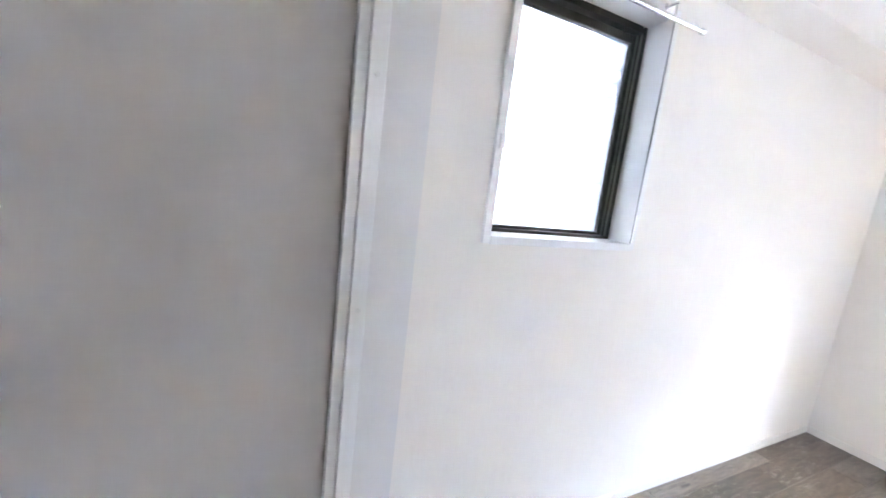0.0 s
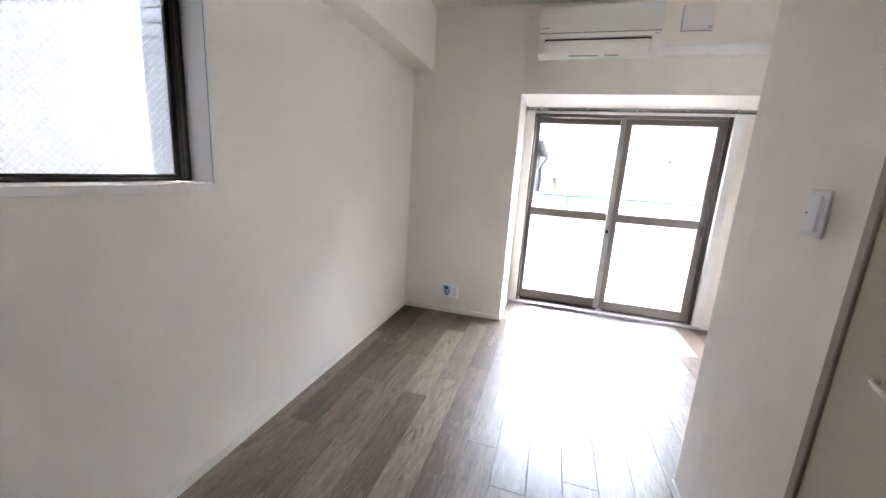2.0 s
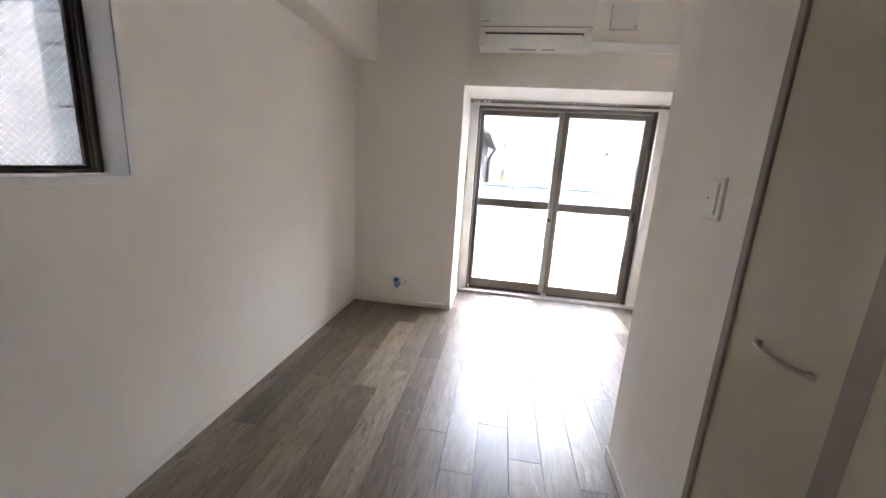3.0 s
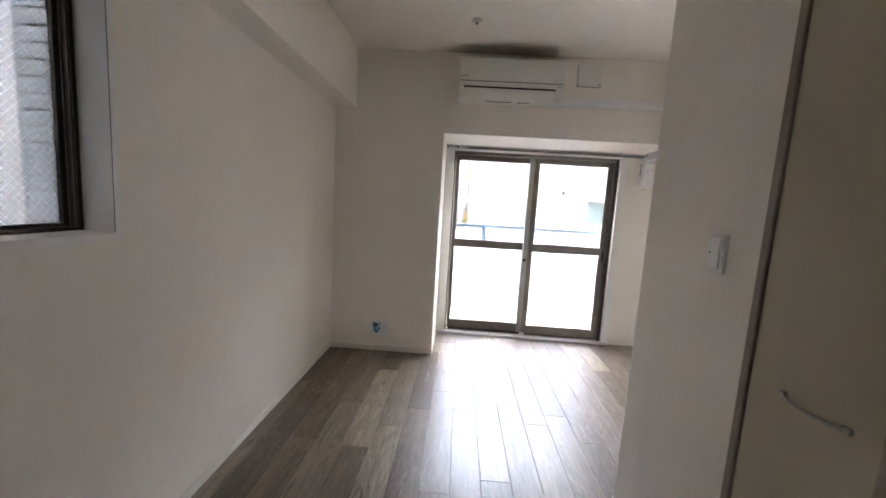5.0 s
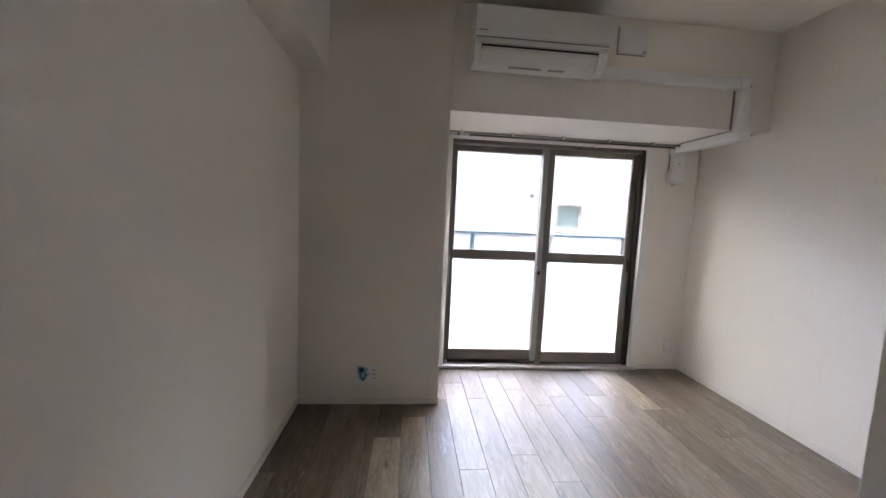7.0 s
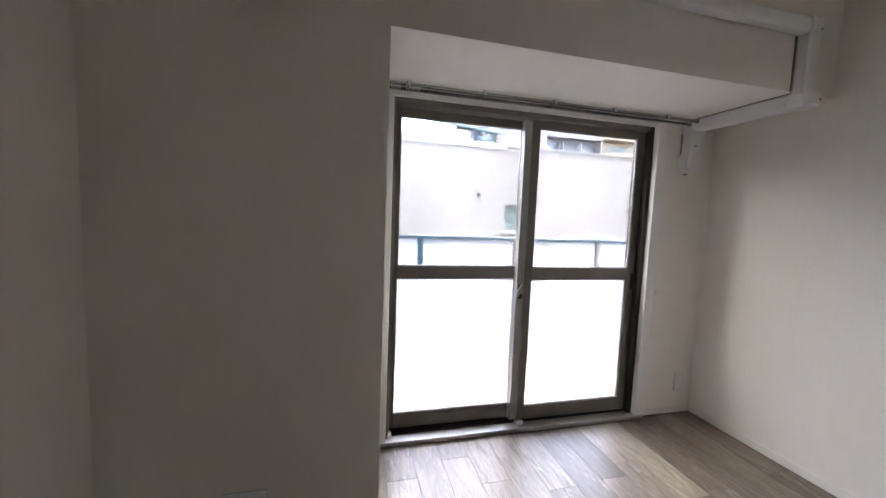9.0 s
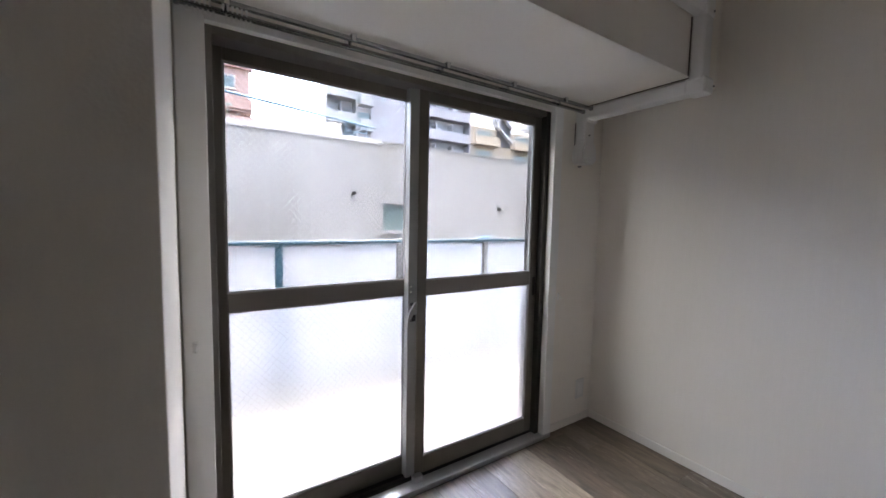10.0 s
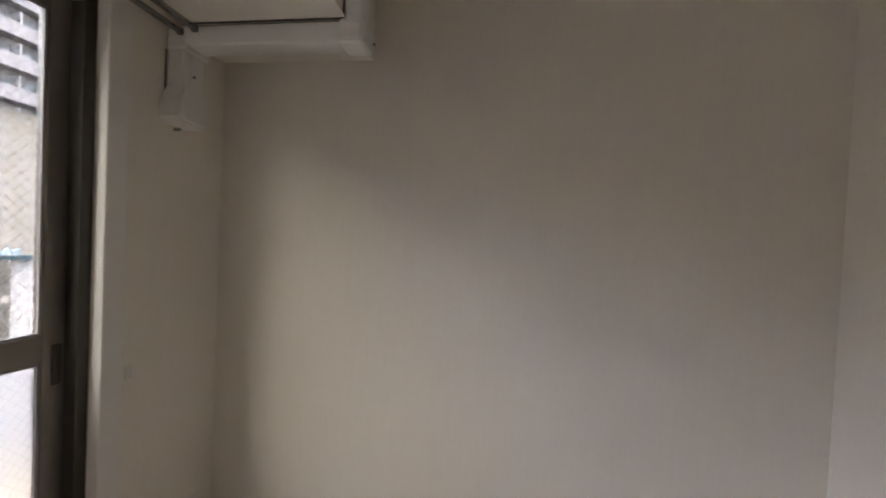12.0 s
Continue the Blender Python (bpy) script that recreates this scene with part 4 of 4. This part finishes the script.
def grey_building():
    """The low grey rendered building across the gap, with a small window and two vent hoods."""
    x, top = 7.18, 2.93
    left_top = 2.86
    t = thing("neighbour_building", (11, -8, GROUND_Z), "plain grey rendered building with a small frosted window", "building")
    wy0, wy1, wz0, wz1 = -5.10, -4.42, 0.90, 1.56
    part("wall", boxes((x, x + 0.25, wy1, -1.265, GROUND_Z, left_top), (x, x + 0.25, -14, wy0, GROUND_Z, top), (x, x + 0.25, wy0, wy1, GROUND_Z, wz0), (x, x + 0.25, wy0, wy1, wz1, top)), STUCCO, t)
    part("side_wall", boxes((x + 0.25, 9.2, -1.515, -1.265, GROUND_Z, left_top)), STUCCO, t)
    part("roof", boxes((x + 0.25, 9.2, -14, -1.515, top - 0.35, top - 0.15)), CONCRETE, t)
    part("coping", boxes((x - 0.012, x + 0.27, -14, wy1 + 0.01, top, top + 0.025), (x - 0.012, x + 0.27, wy1 + 0.01, -1.255, left_top, left_top + 0.02)), STUCCO, t)
    w = win_unit(t, x + 0.10, wy0 + 0.003, wy1 - 0.003, wz0 + 0.003, wz1 - 0.003, WHITEST, surface("green_grey_frosted_pane", (0.12, 0.17, 0.17), 0.35, var=0.1, scale=1.5), fw=0.045, sill=False)
    part("sill", boxes((x - 0.06, x + 0.05, wy0 - 0.05, wy1 + 0.05, wz0 - 0.045, wz0 + 0.002)), WHITEST, w)
    for y, z in ((-3.74, 1.81), (-7.95, 1.60)):
        bm = bmesh.new()
        bmesh.ops.create_uvsphere(bm, u_segments=16, v_segments=10, radius=0.10, matrix=Matrix.LocRotScale((x - 0.01, y, z), None, (0.8, 1, 1)))
        bmesh.ops.bisect_plane(bm, geom=bm.verts[:] + bm.edges[:] + bm.faces[:], plane_co=(0, 0, z - 0.03), plane_no=(0.5, 0, -1), clear_outer=True)
        h = part("vent_hood", bm, PLASTIC, t, "pale steel vent hood")
        bm = bmesh.new()
        cyl(bm, (x - 0.03, y, z - 0.06), (x - 0.002, y, z - 0.045), 0.05)
        part("vent_mouth", bm, BLACK, h)
        part("stain", boxes((x - 0.003, x + 0.001, y - 0.012, y + 0.014, z - 0.32, z - 0.09)), CONCRETE, t, "faint streak under the vent")


grey_building()


def white_building():
    """The white rendered block behind the grey one, with two windows and a roof rail."""
    x = 9.25
    t = thing("white_building", (13, -1, GROUND_Z), "white rendered block with yellow-blind windows and roof rail", "building")
    part("wall", boxes((x, x + 0.3, -5.3, 6.0, GROUND_Z, 3.44), (x + 0.3, x + 8, -5.3, -5.0, GROUND_Z, 3.44)), WHITEST, t)
    part("roof", boxes((x + 0.3, x + 8, -5.0, 6.0, 2.9, 3.1)), CONCRETE, t)
    for z in (0.62, 2.07):
        w = win_unit(t, x, -1.62, -1.10, z, z + 0.62, WHITEST, YELLOW, fw=0.025)
        part("top_light", boxes((x - 0.03, x + 0.01, -1.60, -1.12, z + 0.42, z + 0.60)), GLASS_DARK, w)
    bm = tube(bmesh.new(), [(x + 0.2, 5.5, 4.85), (x + 0.2, -1.0, 4.12), (x + 0.2, -5.2, 3.78)], 0.03)
    part("roof_rail", bm, RAILBLUE, t, "dark blue pipe rail")
    for k in range(16):
        y = 0.9 - k * 0.16
        part("baluster", boxes((x + 0.26, x + 0.275, y - 0.006, y + 0.006, 3.44, 3.80)), surface("green_paint", (0.12, 0.25, 0.2), 0.5) if k == 0 else bpy.data.materials["green_paint"], t)
    part("fence_rail", boxes((x + 0.25, x + 0.285, -1.6, 1.0, 3.80, 3.83)), bpy.data.materials["green_paint"], t)
    part("outdoor_unit", boxes((x + 0.3, x + 0.6, 0.15, 0.55, 3.44, 3.85), bevel=0.02), GREYP, t)
    part("outdoor_unit", boxes((x + 0.35, x + 0.7, -4.25, -3.85, 3.44, 3.80), bevel=0.02), GREYP, t)
    bm = tube(bmesh.new(), [(x + 0.3, -4.35, 3.44), (x + 0.3, -4.35, 3.85), (x + 0.3, -4.95, 3.80), (x + 0.3, -4.95, 3.44)], 0.02)
    tube(bm, [(x + 0.3, -4.35, 3.62), (x + 0.3, -4.95, 3.62)], 0.02)
    tube(bm, [(x + 0.3, -4.95, 3.80), (x + 0.3, -4.4, 3.46)], 0.015)
    part("roof_frame", bm, RAILBLUE, t, "blue pipe frame")
    part("roof_box", boxes((x + 2, x + 5, -4.2, -1.9, 3.2, 3.75), bevel=0.02), WHITEST, t)


white_building()


def dark_roof_house():
    """The small house with a dark roof at the near side of the gap."""
    t = thing("small_house", (5.5, 1.6, GROUND_Z), "small grey house with a dark metal roof and gutter pipe", "house")
    part("wall", boxes((2.9, 8.3, -0.72, 4.0, GROUND_Z, 1.84)), HOUSEWALL, t)
    bm = bmesh.new()
    prism(bm, [(-0.90, 1.74), (-0.88, 1.83), (1.8, 3.1), (4.4, 1.9), (4.4, 1.8), (1.8, 3.0)], "x", 2.7, 8.5)
    part("roof", bm, ROOFD, t)
    part("gutter", boxes((2.7, 8.5, -0.97, -0.88, 1.70, 1.78), bevel=0.02), ROOFD, t)
    bm = tube(bmesh.new(), [(7.9, -0.92, 1.72), (7.9, -0.78, 1.5), (7.9, -0.78, GROUND_Z)], 0.04)
    part("downpipe", bm, ROOFD, t)
    part("wall_lamp", boxes((5.6, 5.75, -0.79, -0.72, 1.30, 1.48), bevel=0.01), GREYP, t)


dark_roof_house()


def slab_tower(name, label, x, y0, y1, z_top, floors, mat, dark, bays, rail_mat, wall_left=0.0):
    """A tower of open balconies: a dark recess behind, solid parapets and side fins in front."""
    t = thing(name, (x + 6, (y0 + y1) / 2, GROUND_Z), label, "building")
    part("wall", boxes((x + 1.4, x + 3, y0, y1, GROUND_Z, z_top)), dark, t)
    step = (y1 - y0) / bays
    for f in range(floors):
        z = z_top - (f + 1) * 2.75
        part("balcony", boxes((x, x + 1.4, y0, y1, z - 0.18, z), (x, x + 0.12, y0, y1, z, z + 1.02)), mat, t)
        for k in range(bays):
            a = y0 + step * k
            w = win_unit(t, x + 1.36, a + 0.35, a + step * 0.62, z + 0.05, z + 2.0, WHITEST, GLASS_FAR, fw=0.08, sill=False)
            if k:
                part("divider", boxes((x + 0.2, x + 1.36, a - 0.05, a + 0.05, z + 0.02, z + 2.1)), rail_mat, t)
            if (k + f) % 2:
                part("outdoor_unit", boxes((x + 0.5, x + 0.85, a + step * 0.68, a + step * 0.9, z + 0.5, z + 1.35)), AIRGREY, t)
    for a in (y0 - 0.2, y1):
        part("fin", boxes((x - 0.02, x + 1.4, a, a + 0.2, GROUND_Z, z_top)), mat, t)
    return t


def added_side_block():
    """A pale block added close outside the small window, to even its light."""
    t = thing("added_side_block", (-3, 5, GROUND_Z), "pale block added close outside the small window to even its light", "building")
    part("wall", boxes((-9, 1.5, 2.6, 6, GROUND_Z, 5.2)), WHITEST, t)
    part("coping", boxes((-9.02, 1.52, 2.57, 6.02, 5.2, 5.3)), WHITEST, t)


added_side_block()


def far_buildings():
    # grey tower in three faces
    slab_tower("tower_block", "grey apartment tower with stacked balconies", 40, -15.6, -12.4, 31, 9, GREYT, LAVD, 2, GREYT)
    t = thing("tower_wing", (46, -20, GROUND_Z), "lavender-grey tiled tower wing with small square windows", "building")
    part("wall", boxes((40, 52, -23.6, -17.3, GROUND_Z, 31)), LAV, t)
    part("groove", boxes((39.9, 40.0, -23.7, -23.35, GROUND_Z, 31)), LAVD, t)
    for f in range(9):
        z = 29.3 - f * 2.75
        win_unit(t, 39.99, -19.25, -18.6, z - 0.9, z - 0.1, AIRGREY, GLASS_DARK, fw=0.08)
        b = part("corner_balcony", boxes((38.7, 40.0, -17.2, -15.6, z - 2.0, z - 1.82), (38.7, 38.82, -17.2, -15.6, z - 1.82, z - 0.8), (38.7, 40, -17.2, -17.08, z - 1.82, z - 0.8)), GREYT, t)
        part("door_pane", boxes((39.95, 39.99, -17.1, -15.8, z - 1.8, z + 0.2)), GLASS_DARK, b)
    slab_tower("balcony_block", "lavender-grey apartment block with long balconies", 40.6, -31.7, -23.9, 31, 9, LAV, LAVD, 3, WHITEST)
    # beige block with slanted white upper storeys and an outdoor stair
    t = thing("beige_block", (46, -38, GROUND_Z), "beige apartment block with slanted white roof and dark outdoor stair", "building")
    part("wall", boxes((41, 52, -46, -32.2, GROUND_Z, 14.2)), BEIGE, t)
    for a, b in ((-36.6, -32.3), (-46, -39.4)):
        bm = bmesh.new()
        prism(bm, [(41.1, 14.2), (44.5, 22.5), (52, 22.5), (52, 14.2)], "y", a, b)
        part("slanted_roof", bm, IVORY, t)
        for z in (6.3, 9.1, 11.9):
            part("balcony", boxes((39.9, 41, a, b, z - 0.2, z), (39.9, 40.02, a, b, z, z + 1.0)), BEIGE, t)
            win_unit(t, 40.99, a + 0.8, b - 0.8, z + 0.1, z + 2.0, IVORY, GLASS_DARK, fw=0.1, sill=False)
        part("terrace_rail", boxes(*[(40.0, 40.06, a + 0.15 * k, a + 0.15 * k + 0.05, 14.3, 15.4) for k in range(int((b - a) / 0.15))], (39.98, 40.08, a, b, 15.4, 15.5)), GREYP, t)
        win_unit(t, 42.2, (a + b) / 2 - 0.7, (a + b) / 2 + 0.7, 16.2, 17.8, GREYP, GLASS_DARK, fw=0.1)
    part("stair_shaft", boxes((40.8, 44, -39.3, -36.8, 12.0, 24)), ROOFD, t, "dark recessed outdoor stair")
    for f in range(5):
        bm = bmesh.new()
        z = 12.4 + 2.2 * f
        prism(bm, [(-39.2, z), (-36.9, z + 1.8), (-36.9, z + 2.1), (-39.2, z + 0.3)], "x", 40.2, 40.8)
        part("stair_flight", bm, GREYP, t)
    # salmon-coloured block
    t = thing("salmon_block", (46, 1.0, GROUND_Z), "stepped salmon-pink tiled block with terraces", "building")
    part("wall", boxes((42, 54, -5.3, 10, GROUND_Z, 9.9), (42.6, 54, -5.1, 10, 9.9, 11.4), (41.4, 54, -5.2, 0.3, 12.6, 15.4), (42.8, 54, 0.3, 10, 11.4, 16.5), (43.5, 54, 0.9, 10, 16.5, 24)), PINK, t)
    part("terrace_wall", boxes((41.2, 41.4, -5.6, 10, 9.9, 10.9), (41.2, 41.4, -5.4, 10, 11.6, 12.6), (41.3, 41.5, -5.2, 0.3, 15.9, 16.9), (42.6, 42.8, 0.3, 10, 15.4, 16.5), (41.4, 54, -5.4, 10, 11.4, 11.6)), PINK, t)
    part("cornice", boxes((41.1, 42, -5.5, 0.6, 15.4, 15.6)), PINKD, t)
    part("parapet_opening", boxes((41.25, 41.29, -4.6, -2.4, 16.25, 16.6)), IVORY, t)
    for y0, y1, z0, z1 in ((-4.0, -1.9, 13.4, 14.7), (2.2, 4.6, 13.0, 15.0), (-4.4, -2.0, 9.9, 11.3), (0.6, 3.0, 17.4, 19.0), (4.0, 7, 17.4, 19.0), (0.5, 3.5, 9.95, 11.2)):
        win_unit(t, 41.38 if y1 < 0 and z0 > 12 else 42.55, y0, y1, z0, z1, IVORY, GLASS_DARK, fw=0.12)
    # low rooftops between
    t = thing("low_block", (50, -8, GROUND_Z), "low white rooftop machinery block behind", "building")
    part("wall", boxes((36, 44, -12.2, -5.6, GROUND_Z, 9.3)), WHITEST, t)
    for k in range(7):
        part("roof_unit", boxes((36.2, 37.4, -11.6 + 0.85 * k, -11.0 + 0.85 * k, 9.3, 9.9 + 0.15 * (k % 3))), AIRGREY, t)


far_buildings()


# ---- outer tiled reveal beside the small window ----
def tiled_reveal():
    t = tagged(new("wall_outer", mesh_of("wall_outer", boxes((WX1, -0.5, NORTH + T + 0.012, NORTH + 0.278, 0.2, 2.4)), SUBFLOOR)), "pale grey tiled outer wall beside the small window", "wall", kind="structure")
    tile = surface("pale_grey_tile", (0.26, 0.275, 0.28), 0.35, var=0.1, scale=20)
    me = mesh_of("tile", boxes((-0.006, 0.0, 0, 0.104, 0, 0.0395), bevel=0.001), tile)
    for r in range(20):
        ob = new("tile", me)
        ob.location = (WX1, NORTH + T + 0.016, 1.0 + r * 0.0465)
        ob.parent = t


tiled_reveal()


# ---- floor planks ----
PLANK_W, PLANK_L, PLANK_Y = 0.141, 0.9, 0.061
PLANK_JOINTS = {4: -1.25, 5: -1.046, 7: 0.288, 8: 0.072, 10: 0.195, 11: -0.019, 12: 0.096, 16: -0.075}
PALE_PLANKS = ((4, -0.9), (5, -1.4), (16, 0.1))


def planks():
    rnd = random.Random(7)
    shared = {}
    row, y = 0, PLANK_Y
    while y > SOUTH - 0.02:
        y -= PLANK_W
        joint = PLANK_JOINTS.get(row, rnd.uniform(-0.9, 0.0))
        x = joint - 5 * PLANK_L
        while x < 0.60:
            end = min(x + PLANK_L, 0.60)
            if end > BACK - 0.05:
                mat = WOOD_PALE if any(r == row and x < px < end for r, px in PALE_PLANKS) else WOOD
                key = (round(end - x, 3), mat.name)
                if key not in shared:
                    shared[key] = mesh_of("plank", boxes((0, end - x - 0.0012, 0, PLANK_W - 0.0014, -0.013, 0), bevel=0.001), mat)
                ob = new("plank", shared[key])
                ob.location = (x, y, 0)
                ob.parent = floor
            x += PLANK_L
        row += 1


planks()
